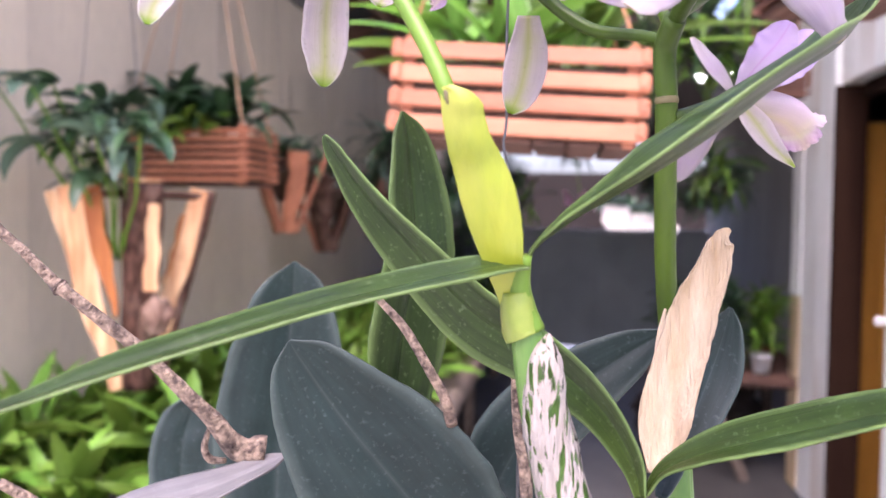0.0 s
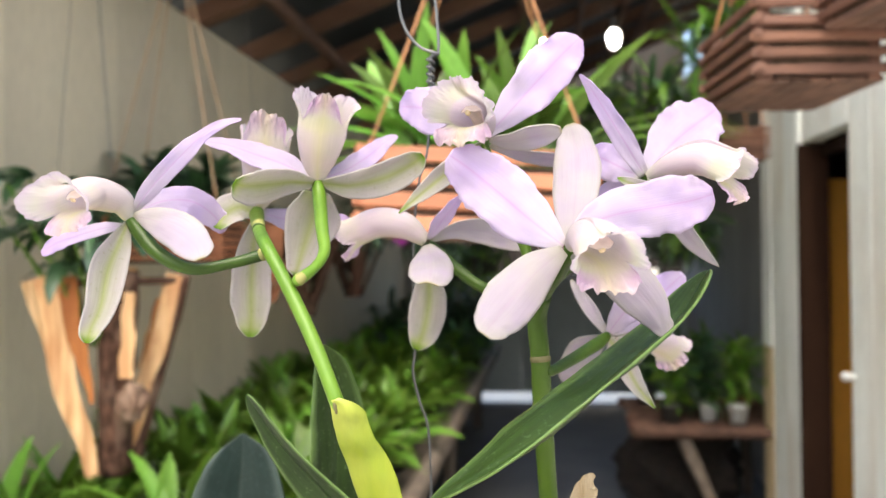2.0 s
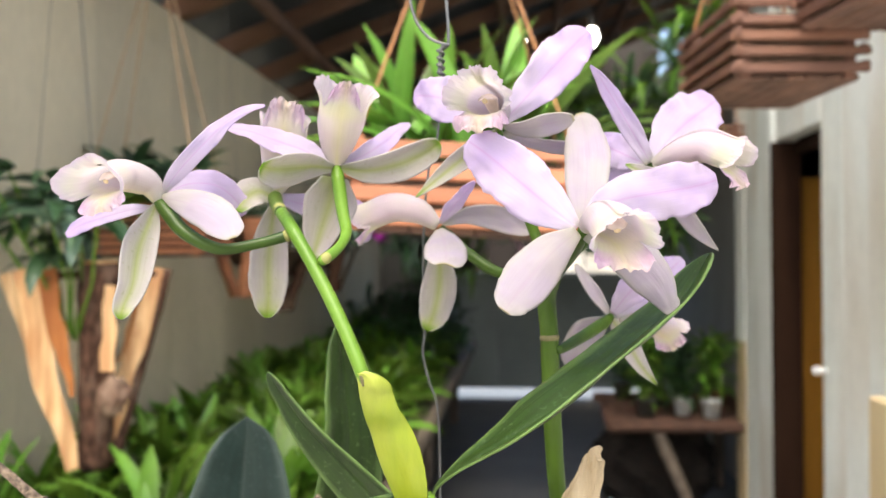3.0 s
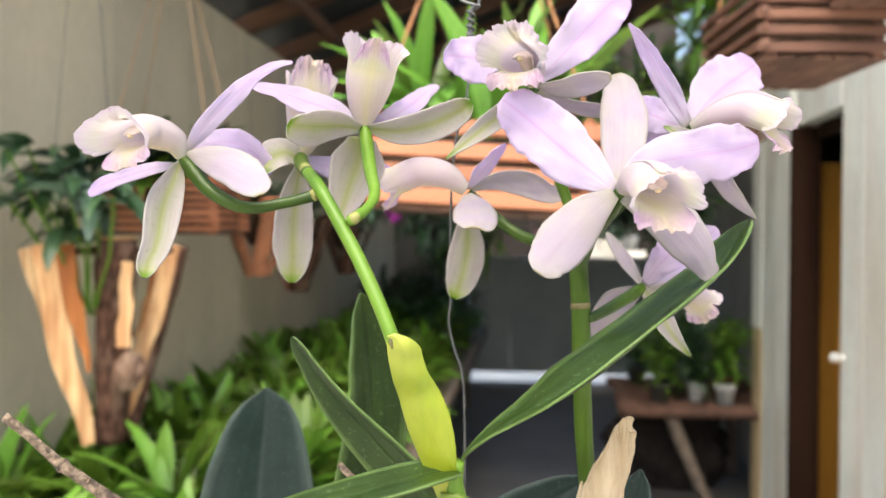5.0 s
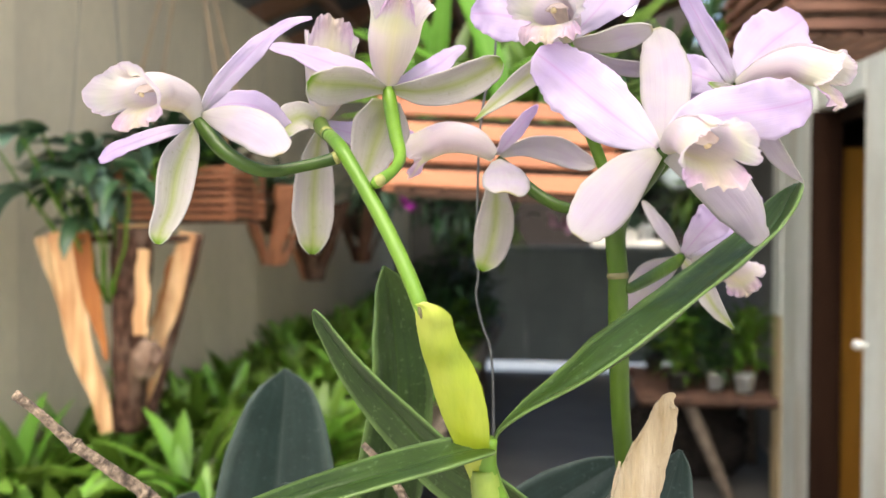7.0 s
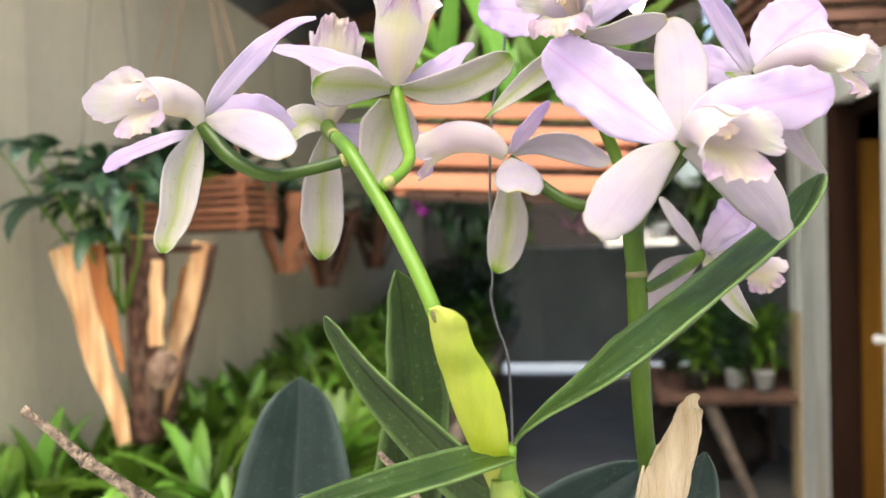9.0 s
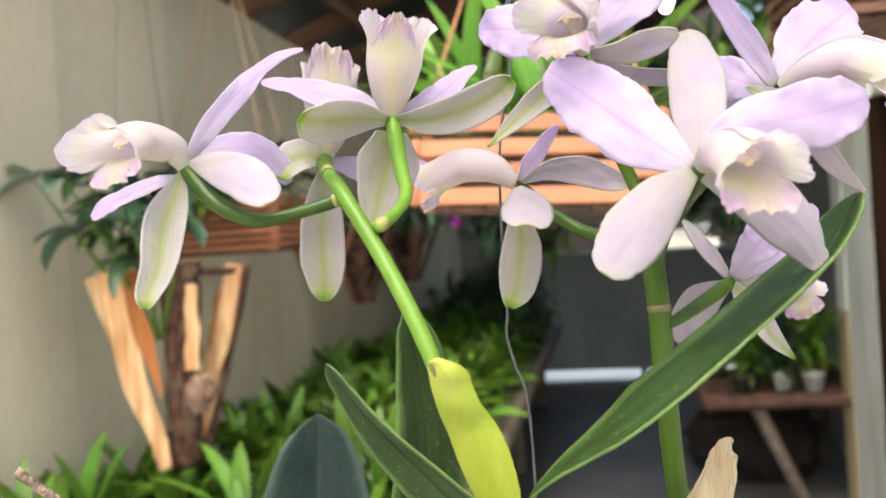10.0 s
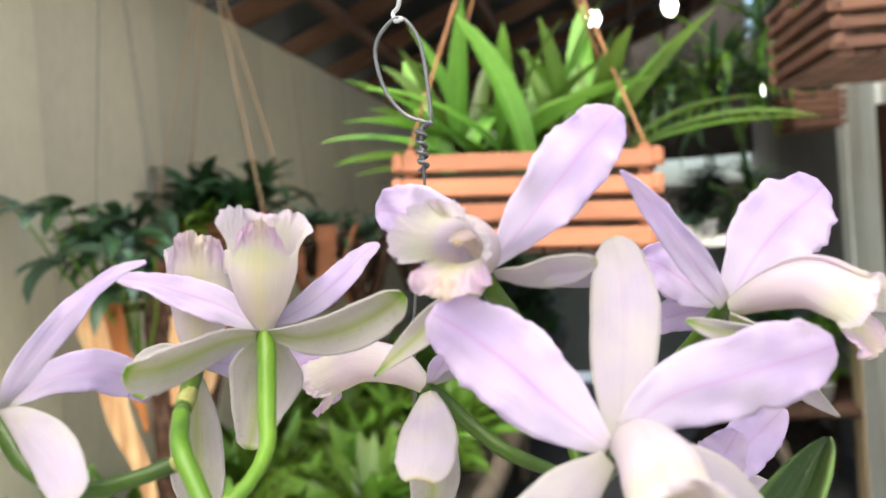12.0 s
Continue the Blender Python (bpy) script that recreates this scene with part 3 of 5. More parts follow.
def pot_bm(x, y, z, r0, r1, h, sides=20):
    """A tapered pot with a rim and an open top."""
    prof = [(0, 0), (r0, 0), (r1 * 0.97, h * 0.82), (r1 * 1.06, h * 0.83), (r1 * 1.06, h), (r1 * 0.95, h), (r1 * 0.9, h * 0.86), (0, h * 0.84)]
    verts = [(x + r * math.cos(2 * math.pi * k / sides), y + r * math.sin(2 * math.pi * k / sides), z + q) for r, q in prof for k in range(sides)]
    return verts, grid_faces(len(prof), sides, wrap=True)


# ---- the large structure ----
def slab(name, material, lo, hi, label, bevel=0.0):
    ob = part(name, box_bm(*lo, *hi, bevel), material, None, smooth=False)
    return tagged(ob, label, name.split("_")[0], kind="structure")


XL, XR, BACK = -1.45, 1.15, 8.4
slab("ground", EARTH, (-150, -150, -0.30), (150, 150, -0.06), "bare brown earth round the shade house")
floor = slab("floor", FLOOR, (-1.6, 2.3, -0.06), (3.2, 12.5, 0.0), "dark grey worn concrete floor, darkened further for shade")
# out-of-view pale ground, added as a reflector for petals and walls
slab("pavement_front", YARD, (-8.0, -9.0, -0.06), (8.0, 2.296, -0.004), "unseen pale yard added to bounce light up at plants and walls")
wall_left = slab("wall_left", WALL, (XL - 0.07, 1.18, 0.0), (XL - 0.032, BACK + 0.3, 2.47), "beige painted board wall")
wall_right = slab("wall_right", WHITE, (XR + 0.025, 0.9, 0.0), (XR + 0.07, 3.35, 3.2), "worn white painted board wall with a doorway")
wall_over_door = slab("wall_over_door", WHITE, (XR + 0.025, 3.35, 1.96), (XR + 0.07, 3.92, 3.2), "white painted boards over the doorway")
wall_back_right = slab("wall_back_right", GREYW, (XR + 0.20, 4.62, 0.0), (XR + 0.25, BACK + 0.2, 3.2), "weathered grey board wall")
# unseen ceiling and front wall, added to block light from the doorway's room
ceiling_inside = slab("ceiling_inside", DARKIN, (XR + 0.072, 0.9, 2.40), (3.1, 4.74, 2.45), "unseen ceiling added to keep light out of the doorway's room")
wall_inside_front = slab("wall_inside_front", DARKIN, (XR + 0.072, 0.86, 0.0), (3.1, 0.895, 2.45), "unseen front wall added to keep light out of the doorway's room")
wall_inside = slab("wall_inside", DARKIN, (3.1, 0.9, 0.0), (3.2, 8.6, 3.0), "wall of the room behind the doorway, its shade put into the colour")
wall_inside_b = slab("wall_inside_back", DARKIN, (XR + 0.25, 4.75, 0.0), (3.1, 4.8, 3.0), "cross wall of the room behind the doorway, its shade put into the colour")


# sloping roof with corrugated sheets on rafters and purlins
def roof_z(x):
    return 2.50 + (x - XL) * 0.38


def roof_sheet(y0, y1, x0, x1):
    verts, faces = [], []
    n = int((y1 - y0) * 37)
    for i in range(n + 1):
        y = y0 + i * (y1 - y0) / n
        for x in (x0, x1):
            verts.append((x, y, roof_z(x) + 0.105 + 0.012 * math.sin(i * 2.1)))
    faces = [(2 * i, 2 * i + 1, 2 * i + 3, 2 * i + 2) for i in range(n)]
    return verts, faces


roof = part("roof", roof_sheet(3.15, 8.0, XL - 0.25, 3.3), ROOF, None)
# out-of-view strip of sheeting, added to darken the upper left wall
roof_eave = part("roof_eave", roof_sheet(1.1, 3.145, XL - 0.25, -1.0), ROOF, None)
tagged(roof_eave, "unseen corrugated sheets added to shade the top of the beige wall", "roof", kind="structure")
thick(roof_eave, 0.004)
tagged(roof, "dark corrugated metal roof sheets seen from below", "roof", kind="structure")
thick(roof, 0.004)
for k in range(12):
    y = 0.93 + k * 0.64
    rafter = new("rafter")
    rafter.location = (XL, y, 2.5)
    tagged(rafter, "dark red-brown wooden rafter under the metal roof", "rafter", "rafters of the roof", "structure")
    tilt = Matrix.Translation((XL, y, 2.50)) @ Matrix.Rotation(-math.atan(0.38), 4, "Y")
    box("beam", BEAM, rafter, (-0.12, -0.03, 0.0), (4.9, 0.03, 0.10), 0.004, tilt, 0.003)

BATTENS = (-1.17, -0.62, -0.13, 0.25, 0.58, 0.78)
for x in BATTENS:
    batten = new("batten")
    batten.location = (x, 4, roof_z(x))
    tagged(batten, "dark wooden batten under the rafters", "batten", "battens of the roof", "structure")
    box("beam", BEAM, batten, (x - 0.02, 0.25, roof_z(x) - 0.045), (x + 0.02, 9.2, roof_z(x) + 0.02), 0.003, None, 0.004)


def hang_point(x, y):
    """Where a wire from x, y meets the nearest batten."""
    bx = min(BATTENS, key=lambda q: abs(q - x))
    return (bx, y, roof_z(bx) - 0.03)


# the right-hand wall's frame: post beside the doorway, jamb, door leaf inside, knob
post = thing("door_post", (XR, 4.28, 0), "worn white wooden post beside the doorway", "post", kind="structure")
box("post_board", WHITE, post, (XR - 0.02, 3.925, 0), (XR + 0.10, 3.946, 3.2), 0.006)
box("post_board", WHITE, post, (XR - 0.018, 3.95, 0), (XR + 0.09, 4.16, 3.2), 0.006)
box("post_board", WHITE, post, (XR - 0.005, 4.166, 0), (XR + 0.10, 4.44, 3.2), 0.006)
box("post_board", PLANK, post, (XR - 0.012, 4.447, 0), (XR + 0.11, 4.62, 0.98), 0.006)
box("post_board", WHITE, post, (XR - 0.012, 4.447, 0.985), (XR + 0.11, 4.62, 3.2), 0.006)
door = thing("door_inside", (XR + 0.3, 4.0, 0), "ochre varnished wooden door standing open inside the doorway", "door", kind="structure")
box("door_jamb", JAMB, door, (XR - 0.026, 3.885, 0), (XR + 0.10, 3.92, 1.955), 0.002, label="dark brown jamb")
leaf_panel = box("door_leaf", OCHRE, door, (XR + 0.105, 3.95, 0.01), (XR + 0.80, 3.99, 1.80), 0.004)
for z0 in (0.12, 0.70, 1.28):
    box("door_panel", OCHRE, leaf_panel, (XR + 0.20, 3.94, z0), (XR + 0.70, 3.952, z0 + 0.46), 0.006)
box("door_header", JAMB, door, (XR + 0.075, 3.36, 1.90), (XR + 0.11, 3.91, 1.955), 0.002)
knob = thing("door_knob", (XR, 3.3, 1.0), "round white knob on the white boards beside the doorway", "knob")
kb = bmesh.new()
bmesh.ops.create_uvsphere(kb, u_segments=16, v_segments=10, radius=0.019, matrix=Matrix.Translation((XR - 0.035, 3.30, 1.0)))
part("knob_ball", kb, POTW, knob)
kb = bmesh.new()
bmesh.ops.create_cone(kb, cap_ends=True, segments=14, radius1=0.013, radius2=0.008, depth=0.05, matrix=Matrix.Translation((XR - 0.012, 3.30, 1.0)) @ Matrix.Rotation(math.pi / 2, 4, "Y"))
part("knob_neck", kb, POTW, knob)
plank = thing("leaning_plank", (XR - 0.05, 2.66, 0), "short yellowish plank leaning upright against the white boards", "plank")
box("board", PLANK, plank, (XR - 0.055, 2.60, 0.0), (XR - 0.012, 2.78, 0.99), 0.004, wobble=0.004)

# the gate at the far end, with daylight over and under it
gate = thing("gate", (0.1, BACK, 0), "low grey painted sheet gate with daylight below and above it", "gate", kind="structure")
for k, (x0, x1) in enumerate(((-0.82, -0.27), (-0.268, 0.30), (0.302, 1.348))):
    box("gate_panel", GATE, gate, (x0, BACK, 0.11), (x1, BACK + 0.03, 1.22), 0.004)
for x in (-0.80, 0.30, 1.28):
    box("gate_post", GATE, gate, (x - 0.03, BACK + 0.032, 0), (x + 0.03, BACK + 0.09, 1.26), 0.004)
box("gate_rail", GATE, gate, (-0.82, BACK - 0.03, 1.222), (1.32, BACK + 0.05, 1.27), 0.004)
# paving made near-white so the gap under the gate reads as sunlit
yard = slab("pavement_outside", PAVE, (-1.5, BACK + 0.04, 0.001), (1.4, BACK + 3.5, 0.006), "paving beyond the gate, sunlight put into its pale colour")
wall_back_left = slab("wall_back_left", GREYW, (XL - 0.03, BACK, 0.0), (-0.83, BACK + 0.05, 2.6), "grey boards beside the gate")
wall_back_top = slab("wall_back_top", DARKIN, (XL - 0.03, BACK, 2.12), (XR + 0.2, BACK + 0.05, 3.75), "boards closing off the sky over the gate, near-black for shade")
# plain slab added to keep the view past the gate dim
backdrop = slab("backdrop", TUFTM, (-3.0, BACK + 4.2, -0.06), (3.5, BACK + 4.3, 2.05), "plain near-black slab added to dim the view beyond the gate")
# pale slab added where only bright daylight shows past the gate
daylight_wall = slab("wall_garden", PAVE, (0.5, BACK + 2.6, 0.0), (1.4, BACK + 2.72, 1.30), "low pale slab added beyond the gate for bright daylight patches", 0.01)


# ---- things ----
# pale boxes and a pot, added beyond the gate to stand for daylight patches
def planter_box(x, y, z, w, h):
    box_ob = thing("planter_box", (x, y, z), "pale box with leaves, added for a bright daylight patch", "planter")
    box("trough", PAVE, box_ob, (x - w / 2, y - 0.05, z), (x + w / 2, y + 0.05, z + h), 0.015)
    box("soil", SOIL, box_ob, (x - w / 2 + 0.02, y - 0.03, z + h), (x + w / 2 - 0.02, y + 0.03, z + h + 0.008), 0.0)
    foliage("foliage", DARKL, box_ob, [((x + random.uniform(-w / 2, w / 2), y + random.uniform(-0.03, 0.03), z + h), random.uniform(0, 360), random.uniform(20, 90), random.uniform(.15, .32), random.uniform(.016, .03), random.uniform(20, 90)) for _ in range(40)])


planter_box(0.62, BACK + 2.66, 1.301, 0.34, 0.26)
planter_box(0.95, BACK + 2.66, 1.301, 0.28, 0.15)
daylight_pot = thing("white_pot", (1.2, BACK + 2.66, 1.301), "round white pot shape added for a bright oval of daylight", "pot")
part("pot_body", pot_bm(1.2, BACK + 2.66, 1.301, 0.07, 0.11, 0.2, 20), POTW, daylight_pot)
# the orchid in front of the camera, in a pot that hangs on a wire
orchid = thing("orchid_plant", (0.0, 0.42, 1.10), "flowering orchid with pale lilac blooms and thick green leaves", "orchid")
hanger = thing("wire_hanger", (-0.05, 0.463, 1.6), "twisted grey wire hanger carrying the orchid's pot", "wire")
# flowering shoot with the yellow-green sheath
shoot = tube('flower_stem', STEM, orchid, [(-0.0719, 0.332, 1.3957, 0.0031), (-0.0731, 0.329, 1.4016, 0.0031), (-0.0808, 0.334, 1.4178, 0.0031), (-0.0916, 0.342, 1.4364, 0.0031), (-0.1029, 0.35, 1.4535, 0.003), (-0.1122, 0.357, 1.4663, 0.0031), (-0.1215, 0.375, 1.473, 0.003)])
shoot_b = tube('flower_stem', STEMD, orchid, [(0.014, 0.432, 1.3076, 0.0047), (0.0111, 0.428, 1.3412, 0.0048), (0.0091, 0.418, 1.3813, 0.0049), (0.0082, 0.4116, 1.4094, 0.0048), (0.0069, 0.41, 1.4294, 0.0049), (0.0096, 0.4, 1.4411, 0.0047)])
tube('node_ring', NODE, shoot_b, [(0.0083, 0.4114, 1.4080, 0.0049), (0.0082, 0.4114, 1.4094, 0.0053), (0.0081, 0.4114, 1.4108, 0.0049)])
f1 = tube('flower', STEMD, orchid, [(-0.113, 0.357, 1.4617, 0.0021), (-0.1138, 0.357, 1.4615, 0.0028), (-0.1257, 0.352, 1.458, 0.0025), (-0.1421, 0.347, 1.4556, 0.0028), (-0.1579, 0.347, 1.4628, 0.0033), (-0.1684, 0.35, 1.4731, 0.0033), (-0.1734, 0.352, 1.4784, 0.0023)])
f2 = tube('flower', STEMD, orchid, [(-0.1215, 0.375, 1.473, 0.003), (-0.1293, 0.395, 1.4772, 0.0034), (-0.1367, 0.414, 1.4835, 0.0039), (-0.1378, 0.418, 1.4873, 0.0027)])
f3 = tube('flower', STEM, orchid, [(-0.0945, 0.346, 1.4498, 0.002), (-0.0935, 0.346, 1.4506, 0.0027), (-0.0888, 0.355, 1.4559, 0.0023), (-0.088, 0.367, 1.4629, 0.0027), (-0.092, 0.378, 1.4733, 0.0031), (-0.097, 0.392, 1.4879, 0.0034), (-0.0992, 0.397, 1.4973, 0.0031)])
f4 = tube('flower', STEMD, orchid, [(0.009, 0.409, 1.438, 0.0023), (0.0006, 0.425, 1.4652, 0.0029), (-0.0113, 0.415, 1.494, 0.0029), (-0.0151, 0.4, 1.504, 0.0033), (-0.0171, 0.392, 1.5092, 0.0036), (-0.0173, 0.388, 1.5141, 0.0024)])
f5 = tube('flower', STEMD, orchid, [(0.0078, 0.412, 1.4335, 0.0023), (-0.0009, 0.42, 1.4383, 0.0026), (-0.0207, 0.432, 1.4435, 0.003), (-0.0349, 0.438, 1.4529, 0.0031), (-0.0458, 0.44, 1.4628, 0.0031), (-0.0511, 0.44, 1.4671, 0.0025)])
f6 = tube('flower', STEMD, orchid, [(0.0096, 0.402, 1.4397, 0.0033), (0.0124, 0.39, 1.4456, 0.0038), (0.0173, 0.375, 1.4525, 0.0036), (0.0213, 0.36, 1.4602, 0.003), (0.0217, 0.356, 1.4634, 0.0022)])
f7 = tube('flower', STEMD, orchid, [(0.0107, 0.405, 1.4423, 0.0022), (0.0283, 0.425, 1.4591, 0.0026), (0.0487, 0.425, 1.4822, 0.0026), (0.0574, 0.412, 1.4941, 0.0028), (0.0598, 0.406, 1.4977, 0.0022)])
f8 = tube('flower', STEMD, orchid, [(0.0115, 0.411, 1.4029, 0.002), (0.0147, 0.413, 1.4036, 0.0026), (0.0251, 0.428, 1.4076, 0.0032), (0.0377, 0.445, 1.4133, 0.0034), (0.0434, 0.452, 1.4167, 0.0025)])
tube('joint', JOINT, f1, [(-0.112, 0.3565, 1.462, 0.0023), (-0.1131, 0.3565, 1.4617, 0.003), (-0.1139, 0.3565, 1.4615, 0.0029), (-0.1149, 0.3565, 1.4611, 0.0024)])
tube('joint', JOINT, f3, [(-0.0943, 0.3455, 1.4496, 0.002), (-0.0933, 0.3455, 1.4505, 0.0026), (-0.0927, 0.346, 1.4513, 0.0026), (-0.092, 0.347, 1.452, 0.0022)])
tube('joint', JOINT, f2, [(-0.1225, 0.378, 1.4737, 0.0027), (-0.1245, 0.383, 1.4747, 0.0033), (-0.1264, 0.388, 1.4757, 0.0033), (-0.1286, 0.394, 1.4769, 0.0031)])
lip(f1, [(-0.1731, 0.352, 1.4784, 0.0028), (-0.1772, 0.35, 1.4856, 0.0064), (-0.1850, 0.342, 1.4877, 0.0085), (-0.1868, 0.330, 1.4842, 0.0088)], (0.09, -0.26, -0.96), flare=1.25, lobe=1.6, wings=1.85, curl=1.1, top=0.6)
blade('petal', LILAC, f1, [(-0.172, 0.352, 1.481, 0.0012), (-0.1633, 0.353, 1.4925, 0.0042), (-0.152, 0.358, 1.5066, 0.0045), (-0.1437, 0.364, 1.517, 0.0028), (-0.136, 0.369, 1.5228, 0.0020), (-0.1285, 0.372, 1.5250, 0.0008)], (0.63, -0.66, -0.42), (0.18, -0.89, 0.41), ruffle=0.1, point=True)
blade('sepal', SEPAL, f1, [(-0.171, 0.351, 1.4796, 0.0014), (-0.1585, 0.344, 1.4771, 0.006), (-0.1432, 0.335, 1.4723, 0.0084), (-0.1315, 0.327, 1.4652, 0.0069), (-0.1272, 0.322, 1.4599, 0.0017)], (-0.49, -0.87, -0.01), (0.01, -0.72, 0.69), cup=-0.15)
blade('petal', LILAC, f1, [(-0.173, 0.356, 1.4812, 0.0014), (-0.1659, 0.37, 1.4873, 0.0059), (-0.1579, 0.384, 1.4876, 0.0076), (-0.1517, 0.396, 1.4809, 0.0062), (-0.1492, 0.4, 1.4733, 0.0013)], (0.62, -0.56, 0.55), (0.72, -0.68, -0.12), ruffle=0.1)
blade('sepal', SEPALG, f1, [(-0.174, 0.351, 1.4763, 0.0014), (-0.1752, 0.346, 1.4675, 0.0052), (-0.1762, 0.338, 1.4555, 0.0078), (-0.1757, 0.331, 1.4400, 0.0062), (-0.1778, 0.327, 1.4310, 0.0046), (-0.1784, 0.325, 1.4253, 0.0012)], (0.8, -0.57, 0.2), (0.39, -0.87, 0.3), cup=0.25)
blade('petal', LILAC, f1, [(-0.1774, 0.354, 1.4752, 0.0012), (-0.1938, 0.364, 1.4745, 0.0032), (-0.2144, 0.375, 1.4712, 0.0035), (-0.2269, 0.38, 1.4681, 0.0038), (-0.2353, 0.382, 1.4634, 0.0013)], (-0.52, -0.83, 0.2), (-0.26, -0.96, 0.05), ruffle=0.12)
lip(f2, [(-0.1365, 0.416, 1.4848, 0.0027), (-0.1352, 0.416, 1.4946, 0.0081), (-0.1333, 0.415, 1.5079, 0.0113), (-0.132, 0.414, 1.5173, 0.0122)], (0.32, -0.94, -0.11), flare=0.35, lobe=1.5, wings=0.95, curl=0.15, fan=0.15, crisp=1.5)
blade('sepal', SEPALG, f2, [(-0.1364, 0.413, 1.4822, 0.0022), (-0.1418, 0.407, 1.4861, 0.0069), (-0.1471, 0.401, 1.4834, 0.0082), (-0.1509, 0.396, 1.4752, 0.0031)], (0.76, -0.65, 0.06), (0.07, -0.87, 0.49), cup=0.2)
blade('sepal', SEPALG, f2, [(-0.1375, 0.416, 1.4797, 0.0024), (-0.1408, 0.42, 1.4648, 0.0082), (-0.1432, 0.423, 1.4452, 0.0105), (-0.1433, 0.423, 1.43, 0.0086), (-0.144, 0.423, 1.4185, 0.0014)], (0.28, -0.91, -0.31), (0.33, -0.94, -0.02), cup=0.2)
blade('petal', LILAC, f2, [(-0.137, 0.42, 1.4838, 0.0022), (-0.124, 0.432, 1.4803, 0.0067), (-0.1072, 0.44, 1.4783, 0.0074), (-0.0942, 0.442, 1.4807, 0.0014)], (0.69, -0.69, 0.2), (0.1, -0.96, 0.28), ruffle=0.1)
lip(f3, [(-0.0992, 0.397, 1.4979, 0.0031), (-0.0989, 0.396, 1.5065, 0.0079), (-0.0963, 0.391, 1.5171, 0.0114), (-0.0943, 0.388, 1.5241, 0.0119)], (0.27, -0.95, -0.14), flare=0.55, lobe=1.4, wings=1.2, curl=0.1, fan=-0.3, top=0.7, crisp=1.6)
blade('sepal', SEPALG, f3, [(-0.0964, 0.395, 1.4965, 0.002), (-0.0816, 0.392, 1.4949, 0.0066), (-0.0659, 0.391, 1.4976, 0.0082), (-0.0532, 0.391, 1.5032, 0.0070), (-0.0457, 0.391, 1.508, 0.0018)], (-0.22, -0.81, -0.54), (0.19, -0.94, -0.29), cup=0.25)
blade('sepal', SEPALG, f3, [(-0.1007, 0.394, 1.4965, 0.002), (-0.1074, 0.378, 1.4957, 0.0064), (-0.1128, 0.357, 1.4925, 0.0096), (-0.1182, 0.349, 1.4918, 0.0080), (-0.1218, 0.345, 1.4930, 0.0026)], (0.84, -0.33, -0.42), (0.39, -0.62, -0.68), cup=0.2)
blade('petal', LILAC, f3, [(-0.0971, 0.4, 1.4993, 0.0016), (-0.0874, 0.411, 1.5048, 0.005), (-0.0788, 0.427, 1.5142, 0.0052), (-0.0733, 0.437, 1.5216, 0.0036), (-0.0674, 0.441, 1.5254, 0.0008)], (0.65, -0.71, 0.28), (0.24, -0.83, 0.49), ruffle=0.14)
blade('petal', LILAC, f3, [(-0.1029, 0.4, 1.4988, 0.0021), (-0.1176, 0.402, 1.5067, 0.0063), (-0.1324, 0.402, 1.5122, 0.0063), (-0.147, 0.401, 1.5173, 0.0037), (-0.1589, 0.4, 1.5195, 0.0008)], (0.02, -0.96, 0.28), (0.13, -0.95, 0.29), ruffle=0.1)
blade('sepal', SEPALG, f3, [(-0.1017, 0.404, 1.4931, 0.0068), (-0.1052, 0.41, 1.4819, 0.0138), (-0.1109, 0.413, 1.4674, 0.0102), (-0.1143, 0.412, 1.4557, 0.0059), (-0.1153, 0.411, 1.4513, 0.0013)], (0.16, -0.85, -0.51), (0.15, -0.97, 0.19), cup=0.2)
lip(f4, [(-0.016, 0.386, 1.5152, 0.003), (-0.0173, 0.381, 1.5201, 0.0072), (-0.0204, 0.376, 1.5228, 0.0092), (-0.0222, 0.370, 1.5226, 0.0098)], (0.08, 0.31, -0.95), flare=0.95, lobe=1.75, wings=1.75, curl=1.15, top=1.0, crisp=2.2)
blade('petal', LILAC, f4, [(-0.0186, 0.391, 1.5178, 0.0025), (-0.037, 0.408, 1.5305, 0.0115), (-0.0526, 0.42, 1.5365, 0.0102), (-0.0629, 0.424, 1.5381, 0.0022)], (-0.56, -0.79, 0.25), (-0.38, -0.92, -0.12), ruffle=0.12)
blade('petal', LILAC, f4, [(-0.0147, 0.386, 1.5165, 0.002), (-0.0042, 0.388, 1.5274, 0.0074), (0.0088, 0.393, 1.5424, 0.0117), (0.0204, 0.398, 1.5555, 0.01), (0.0288, 0.401, 1.5637, 0.0025)], (0.37, -0.91, -0.19), (0.17, -0.97, 0.18), ruffle=0.12)
blade('sepal', SEPAL, f4, [(-0.014, 0.384, 1.514, 0.0016), (-0.0032, 0.381, 1.5126, 0.0050), (0.0087, 0.377, 1.5142, 0.0056), (0.0191, 0.373, 1.5161, 0.0014)], (-0.23, -0.58, -0.78), (-0.24, -0.82, -0.52), cup=0.2)
blade('sepal', SEPALG, f4, [(-0.0169, 0.387, 1.5121, 0.0022), (-0.0295, 0.389, 1.503, 0.0052), (-0.0434, 0.39, 1.4924, 0.0042), (-0.0577, 0.39, 1.4808, 0.0005)], (0.19, -0.87, -0.46), (-0.18, -0.96, 0.22), cup=0.25, point=True)
blade('sepal', SEPAL, f4, [(-0.0137, 0.392, 1.5127, 0.002), (0.0013, 0.41, 1.5095, 0.0036), (0.0141, 0.42, 1.5085, 0.0042), (0.0258, 0.425, 1.5072, 0.0014)], (0.3, -0.53, -0.79), (0.27, -0.74, -0.62), cup=0.2)
